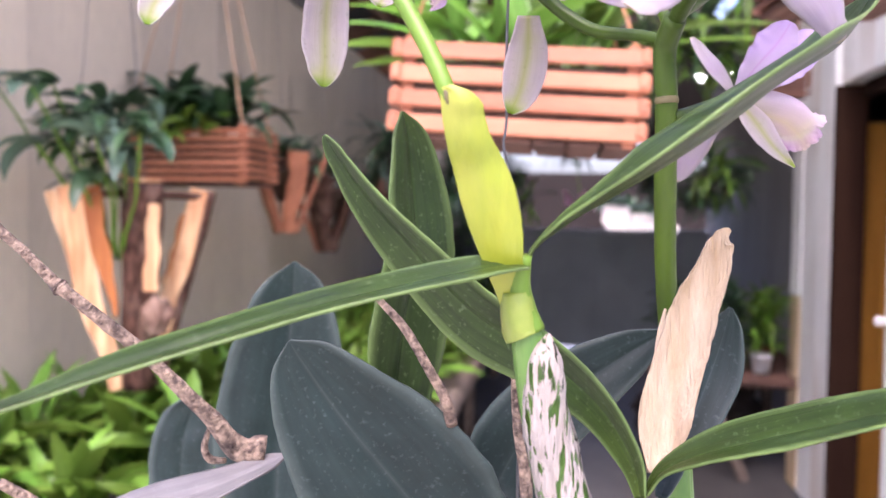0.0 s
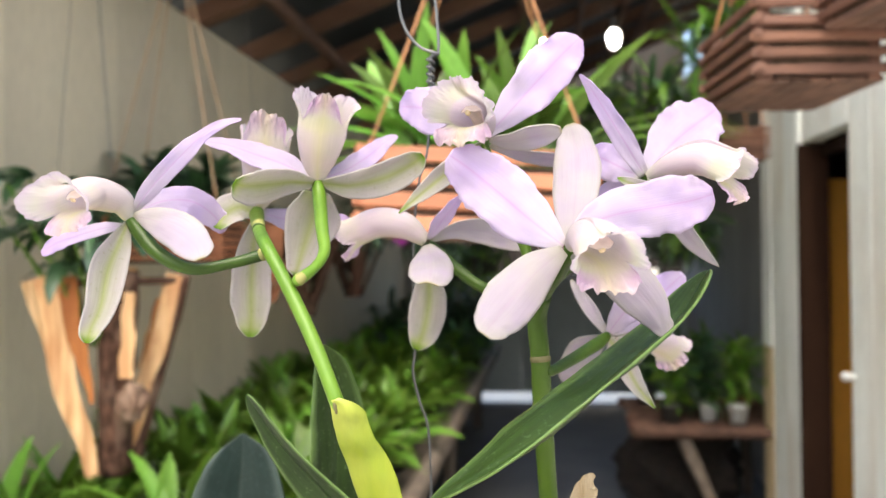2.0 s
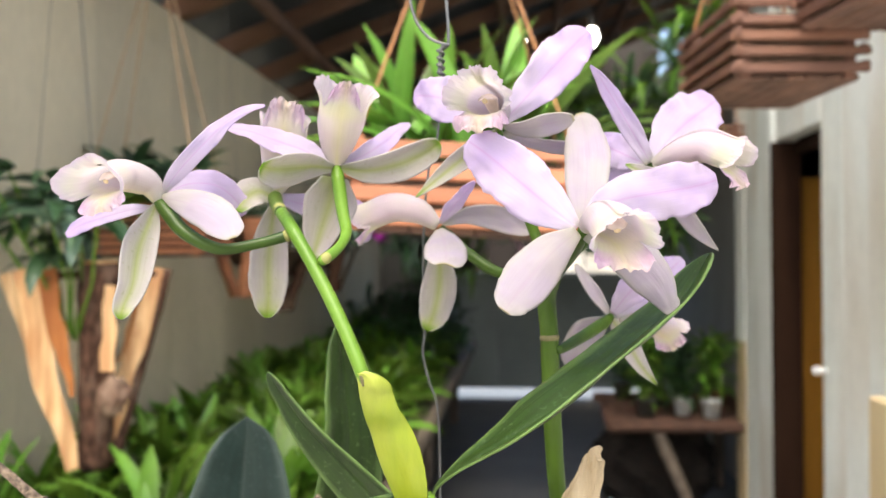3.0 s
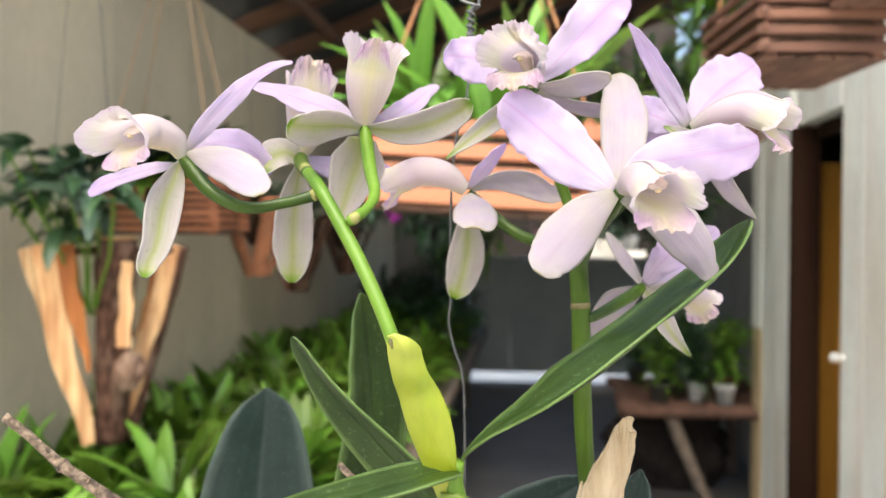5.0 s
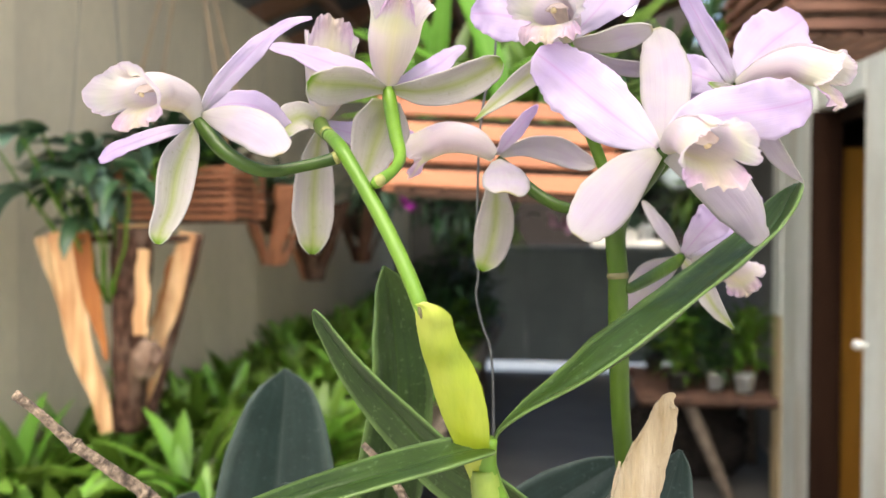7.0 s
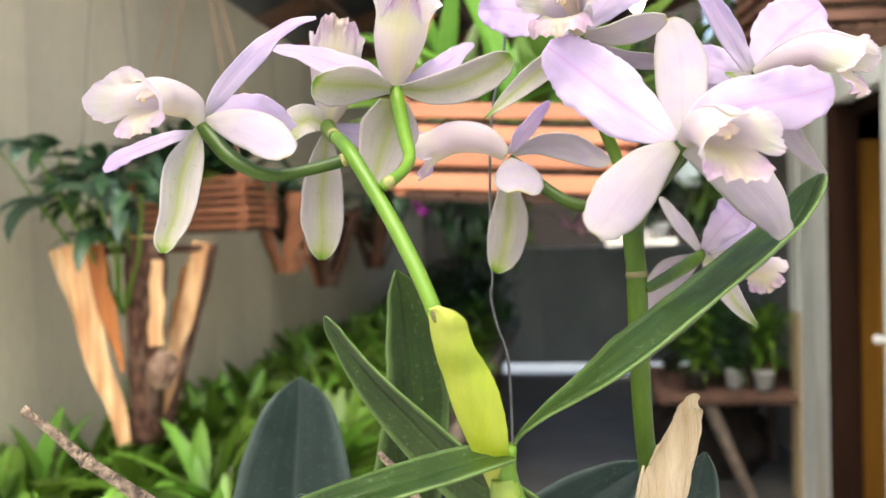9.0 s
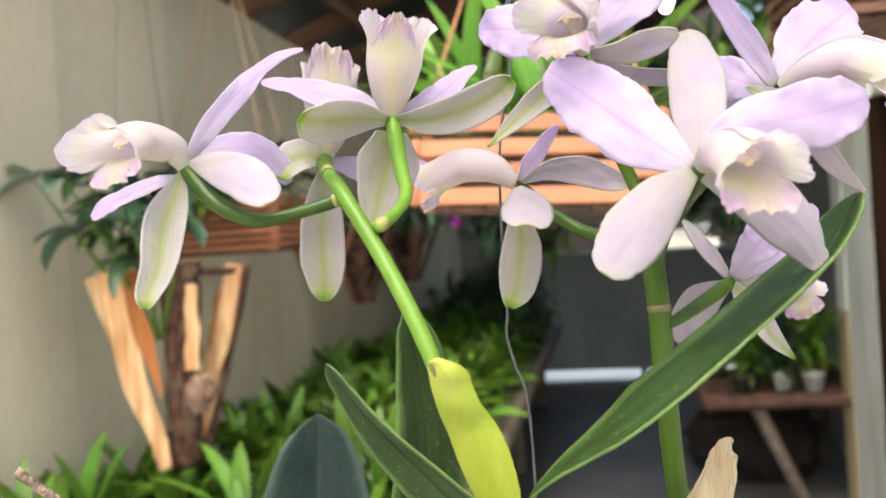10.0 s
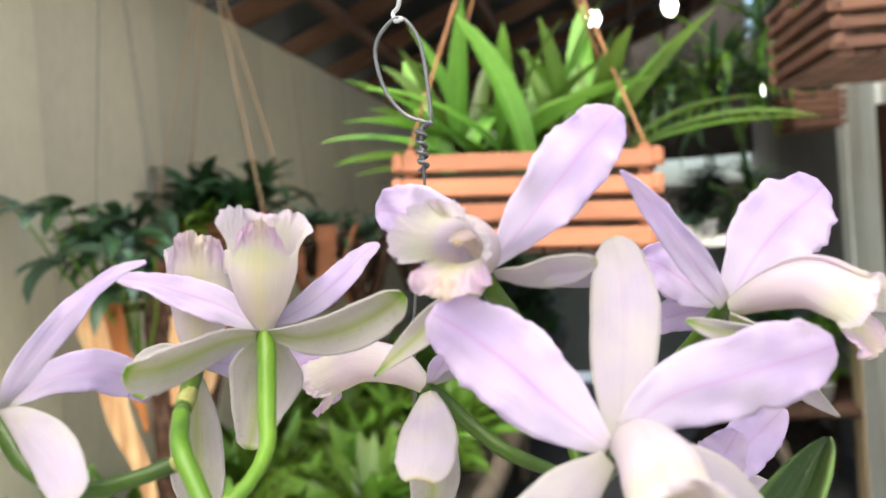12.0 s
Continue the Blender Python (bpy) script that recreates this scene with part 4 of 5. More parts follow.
lip(f5, [(-0.052, 0.438, 1.4686, 0.0034), (-0.0626, 0.438, 1.4755, 0.0074), (-0.077, 0.44, 1.4767, 0.0096), (-0.0891, 0.44, 1.4715, 0.0103)], (-0.21, 0.0, -0.98), flare=0.9, lobe=1.35, wings=0.85, curl=0.7, crisp=1.4)
blade('petal', LILAC, f5, [(-0.0505, 0.438, 1.4695, 0.0014), (-0.0437, 0.431, 1.4771, 0.0041), (-0.0363, 0.42, 1.4842, 0.0032), (-0.0297, 0.41, 1.4902, 0.0005)], (0.31, -0.54, -0.78), (-0.29, -0.62, -0.73), ruffle=0.1)
blade('sepal', SEPAL, f5, [(-0.0495, 0.44, 1.4696, 0.0017), (-0.0361, 0.452, 1.4748, 0.0052), (-0.0211, 0.463, 1.4737, 0.0073), (-0.0086, 0.47, 1.4689, 0.0056), (0.0011, 0.472, 1.4656, 0.0009)], (0.7, -0.63, -0.34), (0.18, -0.98, -0.07), cup=0.2)
blade('petal', SEPAL, f5, [(-0.0504, 0.435, 1.4664, 0.0033), (-0.0465, 0.415, 1.4605, 0.0095), (-0.0435, 0.397, 1.4534, 0.0107), (-0.0425, 0.383, 1.4476, 0.0049)], (-0.15, -0.31, 0.94), (0.18, -0.36, 0.91), cup=-0.25)
blade('sepal', SEPALG, f5, [(-0.0515, 0.442, 1.4535, 0.0051), (-0.0521, 0.448, 1.4362, 0.0097), (-0.055, 0.45, 1.4213, 0.0089), (-0.0599, 0.45, 1.4093, 0.0017)], (0.13, -0.93, -0.33), (0.1, -0.99, -0.04), cup=0.15)
blade('sepal', SEPAL, f6, [(0.0218, 0.357, 1.4644, 0.0031), (0.0244, 0.372, 1.4808, 0.0091), (0.0263, 0.386, 1.499, 0.0109), (0.0255, 0.396, 1.5137, 0.0085), (0.0237, 0.4, 1.5224, 0.002)], (0.07, -0.74, 0.67), (-0.15, -0.91, 0.39), cup=-0.12)
blade('petal', LILAC, f6, [(0.0191, 0.356, 1.4639, 0.0027), (0.0061, 0.36, 1.4746, 0.0109), (-0.0086, 0.364, 1.4877, 0.0139), (-0.0212, 0.363, 1.4982, 0.0107), (-0.0297, 0.3595, 1.5043, 0.0028)], (-0.2, -0.97, 0.13), (0.24, -0.95, -0.21), ruffle=0.07, cup=-0.08)
blade('petal', LILAC, f6, [(0.0233, 0.357, 1.4683, 0.0031), (0.0386, 0.365, 1.4764, 0.0101), (0.0582, 0.374, 1.4802, 0.0124), (0.0755, 0.38, 1.4835, 0.0113), (0.086, 0.382, 1.4866, 0.0033)], (0.38, -0.91, 0.19), (0.22, -0.97, -0.13), ruffle=0.1, cup=-0.08)
blade('sepal', SEPAL, f6, [(0.0192, 0.353, 1.4619, 0.0027), (0.008, 0.346, 1.4532, 0.0088), (-0.0028, 0.338, 1.4414, 0.0112), (-0.0097, 0.333, 1.433, 0.0081), (-0.0131, 0.331, 1.4283, 0.0025)], (0.35, -0.9, 0.27), (0.2, -0.95, 0.26), cup=-0.15)
blade('sepal', SEPAL, f6, [(0.0232, 0.356, 1.4614, 0.0031), (0.0404, 0.36, 1.4538, 0.0099), (0.0535, 0.365, 1.4407, 0.0096), (0.0608, 0.369, 1.4297, 0.005), (0.0641, 0.3695, 1.4241, 0.0011)], (0.18, -0.98, -0.1), (-0.03, -0.99, -0.1), cup=-0.15)
lip(f6, [(0.0227, 0.354, 1.4643, 0.0034), (0.0272, 0.345, 1.4672, 0.0074), (0.0314, 0.335, 1.4642, 0.0098), (0.0334, 0.326, 1.4602, 0.0104)], (0.03, 0.15, -0.99), flare=0.72, lobe=1.6, wings=1.6, curl=0.5, top=0.9, crisp=1.2)
blade('petal', LILAC, f7, [(0.0586, 0.405, 1.4976, 0.0025), (0.0508, 0.4, 1.5104, 0.0052), (0.0402, 0.393, 1.5265, 0.0044), (0.0323, 0.388, 1.538, 0.0024), (0.028, 0.386, 1.543, 0.0005)], (0.33, -0.93, -0.17), (-0.22, -0.83, -0.51), ruffle=0.12, point=True)
blade('petal', LILAC, f7, [(0.06, 0.408, 1.4979, 0.0025), (0.0697, 0.42, 1.5098, 0.011), (0.0822, 0.433, 1.5217, 0.0155), (0.093, 0.44, 1.5297, 0.012), (0.1001, 0.445, 1.5352, 0.0038)], (0.35, -0.79, 0.51), (0.4, -0.87, 0.28), ruffle=0.1)
blade('petal', LILAC, f7, [(0.0574, 0.412, 1.4977, 0.0026), (0.0489, 0.425, 1.5041, 0.0085), (0.0413, 0.44, 1.5104, 0.0082), (0.0332, 0.446, 1.5131, 0.0017)], (-0.73, -0.62, 0.28), (-0.59, -0.81, 0.03), ruffle=0.1)
blade('sepal', LILAC, f7, [(0.0591, 0.415, 1.4963, 0.0026), (0.0506, 0.43, 1.4937, 0.007), (0.0414, 0.445, 1.4896, 0.0056), (0.0325, 0.45, 1.4839, 0.0011)], (-0.79, -0.51, -0.33), (-0.35, -0.9, -0.25), cup=0.1)
blade('sepal', SEPALG, f7, [(0.0598, 0.402, 1.4945, 0.002), (0.0676, 0.396, 1.489, 0.003), (0.0559, 0.391, 1.4907, 0.0034), (0.0446, 0.388, 1.4951, 0.0005)], (-0.72, -0.43, -0.54), (0.35, -0.89, 0.28), cup=0.2)
blade('sepal', SEPAL, f7, [(0.0608, 0.41, 1.4947, 0.002), (0.0718, 0.417, 1.4815, 0.0047), (0.0828, 0.426, 1.4679, 0.0045), (0.0921, 0.431, 1.4586, 0.0024), (0.0978, 0.4326, 1.4536, 0.0003)], (-0.16, -0.81, -0.56), (-0.17, -0.87, -0.47), cup=0.2, point=True)
lip(f7, [(0.0607, 0.405, 1.4965, 0.003), (0.0714, 0.4, 1.5013, 0.0068), (0.0835, 0.396, 1.5025, 0.0097), (0.0927, 0.39, 1.4974, 0.0106)], (0.15, 0.0, -0.99), flare=0.5, lobe=1.35, wings=0.9, curl=0.8, crisp=1.4)
blade('sepal', SEPAL, f8, [(0.0423, 0.454, 1.4156, 0.0023), (0.0331, 0.478, 1.4061, 0.0092), (0.0266, 0.5, 1.3908, 0.0084), (0.025, 0.51, 1.3804, 0.0016)], (-0.76, -0.47, -0.45), (-0.17, -0.72, -0.67), cup=0.15)
blade('sepal', SEPALG, f8, [(0.0441, 0.45, 1.4153, 0.0022), (0.0512, 0.445, 1.4043, 0.0055), (0.0576, 0.436, 1.392, 0.0041), (0.0649, 0.4295, 1.3828, 0.0005)], (-0.2, -0.93, 0.29), (-0.29, -0.87, 0.39), cup=0.2, point=True)
blade('petal', LILAC, f8, [(0.0442, 0.45, 1.419, 0.0022), (0.0512, 0.443, 1.4293, 0.0072), (0.0585, 0.441, 1.4378, 0.0088), (0.0644, 0.44, 1.4475, 0.0022)], (-0.38, -0.87, -0.33), (-0.14, -0.99, -0.02), ruffle=0.1)
blade('petal', LILAC, f8, [(0.0458, 0.452, 1.4182, 0.0023), (0.062, 0.46, 1.4307, 0.0097), (0.0752, 0.466, 1.4399, 0.0092), (0.0861, 0.47, 1.4492, 0.0017)], (0.21, -0.92, 0.32), (0.12, -0.96, 0.27), ruffle=0.1)
blade('sepal', SEPAL, f8, [(0.0425, 0.452, 1.4182, 0.0017), (0.0354, 0.456, 1.4294, 0.004), (0.0295, 0.46, 1.4386, 0.0032), (0.0249, 0.463, 1.4465, 0.0006)], (0.14, -0.9, 0.41), (0.14, -0.9, 0.42), cup=0.2)
lip(f8, [(0.047, 0.455, 1.4155, 0.0034), (0.0592, 0.464, 1.4147, 0.007), (0.0714, 0.475, 1.4115, 0.009), (0.0786, 0.482, 1.4066, 0.0095)], (0.02, -0.48, -0.88), flare=0.8, lobe=1.0, wings=0.9, curl=1.0)
# leaves, bulbs, sheath and husk
bract('sheath', SHEATH, orchid, [(-0.0731, 0.3265, 1.4030, 0.0022), (-0.0700, 0.3270, 1.4000, 0.0050), (-0.0679, 0.3285, 1.3958, 0.0069), (-0.0672, 0.3305, 1.3912, 0.0072), (-0.0657, 0.333, 1.3846, 0.0078), (-0.0629, 0.337, 1.3771, 0.0092), (-0.0601, 0.339, 1.3683, 0.0102), (-0.0578, 0.341, 1.3594, 0.0100), (-0.0557, 0.343, 1.3505, 0.0088), (-0.0541, 0.345, 1.3426, 0.0071), (-0.0527, 0.348, 1.3352, 0.0054), (-0.0515, 0.350, 1.3292, 0.0042)])
tube('sheath_collar', COLLAR, orchid, [(-0.0500, 0.3505, 1.3330, 0.0056), (-0.0492, 0.351, 1.3250, 0.0066), (-0.0478, 0.352, 1.3190, 0.0072), (-0.0468, 0.352, 1.3165, 0.0071)], ragged=0.04)
tube('bulb_node', STEM, orchid, [(-0.0477, 0.347, 1.3462, 0.0034), (-0.0488, 0.349, 1.3359, 0.004), (-0.0476, 0.351, 1.3266, 0.0049), (-0.0454, 0.352, 1.3184, 0.0061)])
bulb_a = tube('pseudobulb', BULB, orchid, [(-0.0465, 0.352, 1.321, 0.0055), (-0.0435, 0.354, 1.3068, 0.0074), (-0.0391, 0.357, 1.2855, 0.0087), (-0.0331, 0.36, 1.2596, 0.0097), (-0.0268, 0.363, 1.2311, 0.0089), (-0.021, 0.366, 1.2064, 0.0064)])
tube('papery_sheath', PAPER, bulb_a, [(-0.038, 0.347, 1.3186, 0.0006), (-0.0391, 0.348, 1.308, 0.0064), (-0.0385, 0.354, 1.2862, 0.0089), (-0.0327, 0.358, 1.2603, 0.01), (-0.0268, 0.362, 1.2326, 0.0095)], flat=0.95, ragged=0.12)
blade('leaf', LEAF, orchid, [(-0.0464, 0.349, 1.3396, 0.0014), (-0.044, 0.349, 1.3482, 0.002), (-0.0331, 0.346, 1.3576, 0.0075), (-0.018, 0.342, 1.3675, 0.0135), (-0.0014, 0.34, 1.3788, 0.0195), (0.0234, 0.347, 1.3956, 0.0235), (0.0459, 0.365, 1.4108, 0.0235), (0.0697, 0.388, 1.4293, 0.0155), (0.0888, 0.41, 1.4519, 0.0014)], (-0.60, -0.15, 0.79), (-0.5, -0.08, 0.86), fold=0.28)
blade('leaf', LEAF, orchid, [(-0.0011, 0.385, 1.249, 0.0027), (-0.0051, 0.388, 1.2638, 0.0063), (-0.0182, 0.394, 1.2824, 0.0092), (-0.0392, 0.4, 1.2992, 0.0128), (-0.0679, 0.4, 1.3169, 0.0163), (-0.0937, 0.396, 1.3419, 0.0133), (-0.1146, 0.393, 1.3655, 0.0086), (-0.1272, 0.392, 1.3829, 0.0048), (-0.1342, 0.392, 1.3933, 0.0007)], (-0.64, -0.77, -0.02), (-0.36, -0.9, -0.24), fold=0.25)
blade('leaf', LEAF, orchid, [(-0.0472, 0.348, 1.3421, 0.002), (-0.0526, 0.344, 1.3426, 0.0085), (-0.0753, 0.334, 1.3384, 0.0115), (-0.1075, 0.32, 1.3311, 0.0112), (-0.1399, 0.303, 1.3213, 0.0105), (-0.169, 0.286, 1.3116, 0.0088), (-0.1915, 0.27, 1.303, 0.0046), (-0.2089, 0.258, 1.2973, 0.0009)], (0.27, -0.16, 0.95), (-0.1, -0.22, 0.97), fold=0.15)
blade('leaf', LEAF, orchid, [(-0.1135, 0.456, 1.4114, 0.0008), (-0.1105, 0.456, 1.3992, 0.0106), (-0.1072, 0.455, 1.3741, 0.0173), (-0.1054, 0.453, 1.3408, 0.0205), (-0.1103, 0.45, 1.2992, 0.0233), (-0.1131, 0.445, 1.2612, 0.0159), (-0.1119, 0.44, 1.2405, 0.0044)], (0.71, -0.68, 0.17), (0.75, -0.63, 0.2), fold=0.22)
blade('leaf', LEAFB, orchid, [(-0.1585, 0.42, 1.3014, 0.0008), (-0.1526, 0.421, 1.2915, 0.0168), (-0.1387, 0.425, 1.2701, 0.0296), (-0.118, 0.43, 1.2431, 0.0399), (-0.0941, 0.434, 1.2135, 0.04), (-0.0672, 0.437, 1.1844, 0.024), (-0.051, 0.438, 1.1663, 0.0053)], (0.12, -0.99, -0.03), (0.16, -0.98, 0.09), fold=0.14)
blade('leaf', LEAFB, orchid, [(-0.2198, 0.611, 1.3273, 0.0013), (-0.2198, 0.611, 1.3121, 0.0203), (-0.2221, 0.611, 1.2822, 0.0339), (-0.2262, 0.61, 1.2311, 0.0446), (-0.2297, 0.607, 1.1808, 0.0423), (-0.2282, 0.6, 1.1414, 0.021), (-0.224, 0.59, 1.1256, 0.0062)], (0.22, -0.97, -0.0), (0.18, -0.81, 0.56), fold=0.2)
blade('leaf', LEAFP, orchid, [(-0.1688, 0.445, 1.2399, 0.0017), (-0.1772, 0.44, 1.2364, 0.0072), (-0.197, 0.425, 1.2293, 0.0124), (-0.2266, 0.405, 1.2208, 0.0156), (-0.2557, 0.385, 1.2108, 0.01), (-0.2731, 0.375, 1.2036, 0.0015)], (-0.14, -0.4, 0.9), (-0.13, -0.41, 0.9), fold=0.1)
blade('leaf', LEAFB, orchid, [(-0.299, 0.63, 1.2255, 0.0017), (-0.3043, 0.63, 1.2126, 0.0168), (-0.3086, 0.625, 1.1884, 0.0229), (-0.3083, 0.62, 1.1521, 0.0207), (-0.2992, 0.61, 1.1148, 0.0049)], (0.14, -0.99, -0.06), (0.41, -0.85, 0.33), fold=0.15)
blade('leaf', LEAF, orchid, [(0.0012, 0.387, 1.2503, 0.0027), (0.0083, 0.386, 1.2605, 0.0054), (0.0264, 0.38, 1.271, 0.0115), (0.0505, 0.37, 1.2816, 0.0135), (0.0736, 0.358, 1.2915, 0.0125), (0.0943, 0.347, 1.3009, 0.0085), (0.1104, 0.338, 1.3079, 0.0009)], (-0.82, -0.15, 0.55), (-0.46, -0.14, 0.88), fold=0.2)
blade('leaf', LEAFB, orchid, [(0.0417, 0.44, 1.3202, 0.001), (0.0395, 0.44, 1.3107, 0.0077), (0.0339, 0.437, 1.293, 0.0132), (0.0254, 0.43, 1.2737, 0.0121), (0.0162, 0.42, 1.2558, 0.0054), (0.008, 0.4, 1.2446, 0.0023)], (-0.03, -1.0, 0.01), (0.15, -0.53, 0.83), fold=0.12)
blade('leaf', LEAFB, orchid, [(0.0191, 0.485, 1.3028, 0.0012), (0.0024, 0.485, 1.2921, 0.0116), (-0.0231, 0.483, 1.274, 0.0192), (-0.0487, 0.48, 1.25, 0.0234), (-0.0654, 0.475, 1.221, 0.0204), (-0.0695, 0.46, 1.197, 0.0056)], (-0.09, -0.99, 0.14), (0.11, -0.85, 0.51), fold=0.15)
blade('husk', HUSK, orchid, [(0.0042, 0.392, 1.2567, 0.0027), (0.0074, 0.396, 1.2738, 0.0092), (0.0128, 0.4, 1.2964, 0.0107), (0.0193, 0.402, 1.3196, 0.0097), (0.0261, 0.402, 1.3383, 0.0074), (0.0305, 0.401, 1.3513, 0.0046), (0.0327, 0.401, 1.3523, 0.0018)], (0.06, -0.97, 0.22), (-0.1, -0.96, 0.24), cup=0.3, ruffle=0.08)
tube('husk', HUSK, orchid, [(0.003, 0.395, 1.2645, 0.0009), (0.0053, 0.4, 1.2868, 0.0021), (0.0072, 0.405, 1.3095, 0.0019), (0.0092, 0.408, 1.3222, 0.0005)], flat=0.4)
tube('dry_stalk', TWIG, orchid, [(-0.2722, 0.37, 1.3542, 0.0021), (-0.2706, 0.371, 1.3526, 0.0024), (-0.2620, 0.376, 1.3427, 0.0022), (-0.2531, 0.384, 1.3288, 0.0028), (-0.2511, 0.385, 1.3268, 0.0042), (-0.2486, 0.386, 1.3248, 0.0028), (-0.2359, 0.398, 1.3092, 0.0031), (-0.2289, 0.405, 1.3007, 0.0031), (-0.2272, 0.407, 1.2979, 0.0039), (-0.2255, 0.41, 1.2948, 0.0032), (-0.2050, 0.43, 1.2649, 0.0037), (-0.1938, 0.445, 1.2426, 0.0060), (-0.1809, 0.45, 1.2396, 0.0086)], ragged=0.25)
tube('dry_stalk', TWIG, orchid, [(-0.1179, 0.424, 1.322, 0.0016), (-0.1053, 0.424, 1.3088, 0.0021), (-0.0947, 0.424, 1.2918, 0.0023), (-0.086, 0.425, 1.2763, 0.0026), (-0.0834, 0.43, 1.2635, 0.0029)])
tube('dry_stalk', TWIG, orchid, [(-0.0539, 0.42, 1.2889, 0.002), (-0.052, 0.42, 1.2649, 0.0025), (-0.0487, 0.42, 1.2472, 0.003), (-0.048, 0.42, 1.2294, 0.0028)])
tube('dry_stalk', TWIG, orchid, [(-0.2059, 0.44, 1.2547, 0.0011), (-0.2098, 0.442, 1.2431, 0.0017), (-0.2077, 0.444, 1.2364, 0.002), (-0.1998, 0.445, 1.2357, 0.0014)])
tube('dry_stalk', TWIG, orchid, [(-0.2396, 0.33, 1.2582, 0.0019), (-0.2374, 0.335, 1.2539, 0.0021), (-0.2328, 0.34, 1.2478, 0.0024), (-0.2276, 0.35, 1.2356, 0.0025)])
tube('sheath_scar', NODE, orchid, [(-0.074, 0.3285, 1.4034, 0.0006), (-0.0732, 0.327, 1.4016, 0.0011), (-0.0728, 0.3265, 1.3993, 0.0009), (-0.0724, 0.3265, 1.397, 0.0004)])
# wire hanger
tube('wire', WIRE, hanger, [(-0.0515, 0.462, 1.5641, 0.0007), (-0.0525, 0.463, 1.5409, 0.0007), (-0.0546, 0.463, 1.5182, 0.0007), (-0.0593, 0.463, 1.5021, 0.0007), (-0.0621, 0.463, 1.4761, 0.0007), (-0.063, 0.463, 1.4371, 0.0007), (-0.0625, 0.463, 1.4073, 0.0007), (-0.0636, 0.463, 1.395, 0.0007), (-0.0601, 0.463, 1.3788, 0.0007), (-0.0553, 0.463, 1.3627, 0.0007), (-0.054, 0.463, 1.3208, 0.0007), (-0.0541, 0.46, 1.2354, 0.0007), (-0.0536, 0.45, 1.1123, 0.0007)])
tube('loop', WIRE, hanger, [(-0.0533, 0.464, 1.5575, 0.0009), (-0.0515, 0.464, 1.5729, 0.0009), (-0.0474, 0.462, 1.5753, 0.0009), (-0.0476, 0.462, 1.59, 0.0009), (-0.0499, 0.462, 1.6092, 0.0009), (-0.0572, 0.463, 1.6197, 0.0009), (-0.0652, 0.464, 1.6162, 0.0009), (-0.0701, 0.465, 1.6073, 0.0009), (-0.0672, 0.465, 1.5913, 0.0009), (-0.0591, 0.464, 1.5796, 0.0009), (-0.0501, 0.463, 1.5752, 0.0009), (-0.0468, 0.461, 1.5742, 0.0008), (-0.0512, 0.467, 1.5729, 0.0009)])
tube('hook', WIREL, hanger, [(-0.056, 0.46, 1.6184, 0.0009), (-0.0597, 0.463, 1.6186, 0.001), (-0.0612, 0.466, 1.6229, 0.001), (-0.058, 0.464, 1.626, 0.001), (-0.0562, 0.463, 1.641, 0.001), (-0.0528, 0.463, 1.6878, 0.0009), (-0.0454, 0.463, 1.7896, 0.0009), (-0.0308, 0.463, 1.9927, 0.0009)])
bpy.context.view_layer.update()
# coiled twist of the hanger under its loop
tw = []
for k in range(34):
    a = k / 33 * 2 * math.pi * 4.5
    tw.append((-0.0520 + 0.0019 * math.cos(a), 0.4630 + 0.0019 * math.sin(a), 1.5735 - 0.0185 * k / 33, 0.00085))
tube("twist", WIRE, hanger, tw, sides=8, per=2)
tube("top_wire", WIREL, hanger, [(-0.049, 0.463, 1.66, 0.0012), (-0.06, 0.463, 2.0, 0.0012), (-0.13, 0.463, roof_z(-0.13) - 0.03, 0.0012)])
# roots and pot below the leaves
pot_wires = [(-0.135, 0.44, 1.118), (0.095, 0.44, 1.118), (-0.02, 0.325, 1.118)]
part("pot", pot_bm(-0.02, 0.44, 0.98, 0.075, 0.115, 0.15, 28), POTT, orchid, "brown terracotta pot")
part("potting_mix", pot_bm(-0.02, 0.44, 1.085, 0.09, 0.098, 0.03, 20), SOIL, orchid)
tube("pseudobulb", BULB, orchid, [(0.034, 0.387, 1.236, 0.006), (0.03, 0.392, 1.20, 0.010), (0.018, 0.41, 1.15, 0.012), (0.0, 0.43, 1.10, 0.008)])
tube("pseudobulb", BULB, orchid, [(0.0145, 0.431, 1.325, 0.004), (0.018, 0.434, 1.27, 0.006), (0.018, 0.434, 1.18, 0.010), (0.0, 0.435, 1.10, 0.008)])
tube("pseudobulb", BULB, orchid, [(0.04, 0.365, 1.19, 0.011), (0.03, 0.39, 1.15, 0.012), (0.0, 0.43, 1.10, 0.009)])
tube("pseudobulb", BULB, orchid, [(-0.13, 0.45, 1.205, 0.008), (-0.09, 0.45, 1.16, 0.012), (-0.05, 0.44, 1.10, 0.01)])
tube("pseudobulb", BULB, orchid, [(-0.21, 0.59, 1.14, 0.008), (-0.14, 0.54, 1.12, 0.012), (-0.06, 0.47, 1.09, 0.01)])
log_anchor = (-0.0527, 0.452, 1.135)
for c in pot_wires:
    tube("pot_wire", WIRE, hanger, [(*log_anchor, 0.001), ((log_anchor[0] + c[0]) / 2, (log_anchor[1] + c[1]) / 2, 1.135, 0.001), (*c, 0.001), (c[0], c[1], 1.10, 0.001)], sides=6, per=3)
tube("rhizome", TWIG, orchid, [(-0.16, 0.45, 1.215, 0.010), (-0.10, 0.45, 1.17, 0.012), (-0.04, 0.44, 1.11, 0.012), (0.05, 0.43, 1.09, 0.010)])


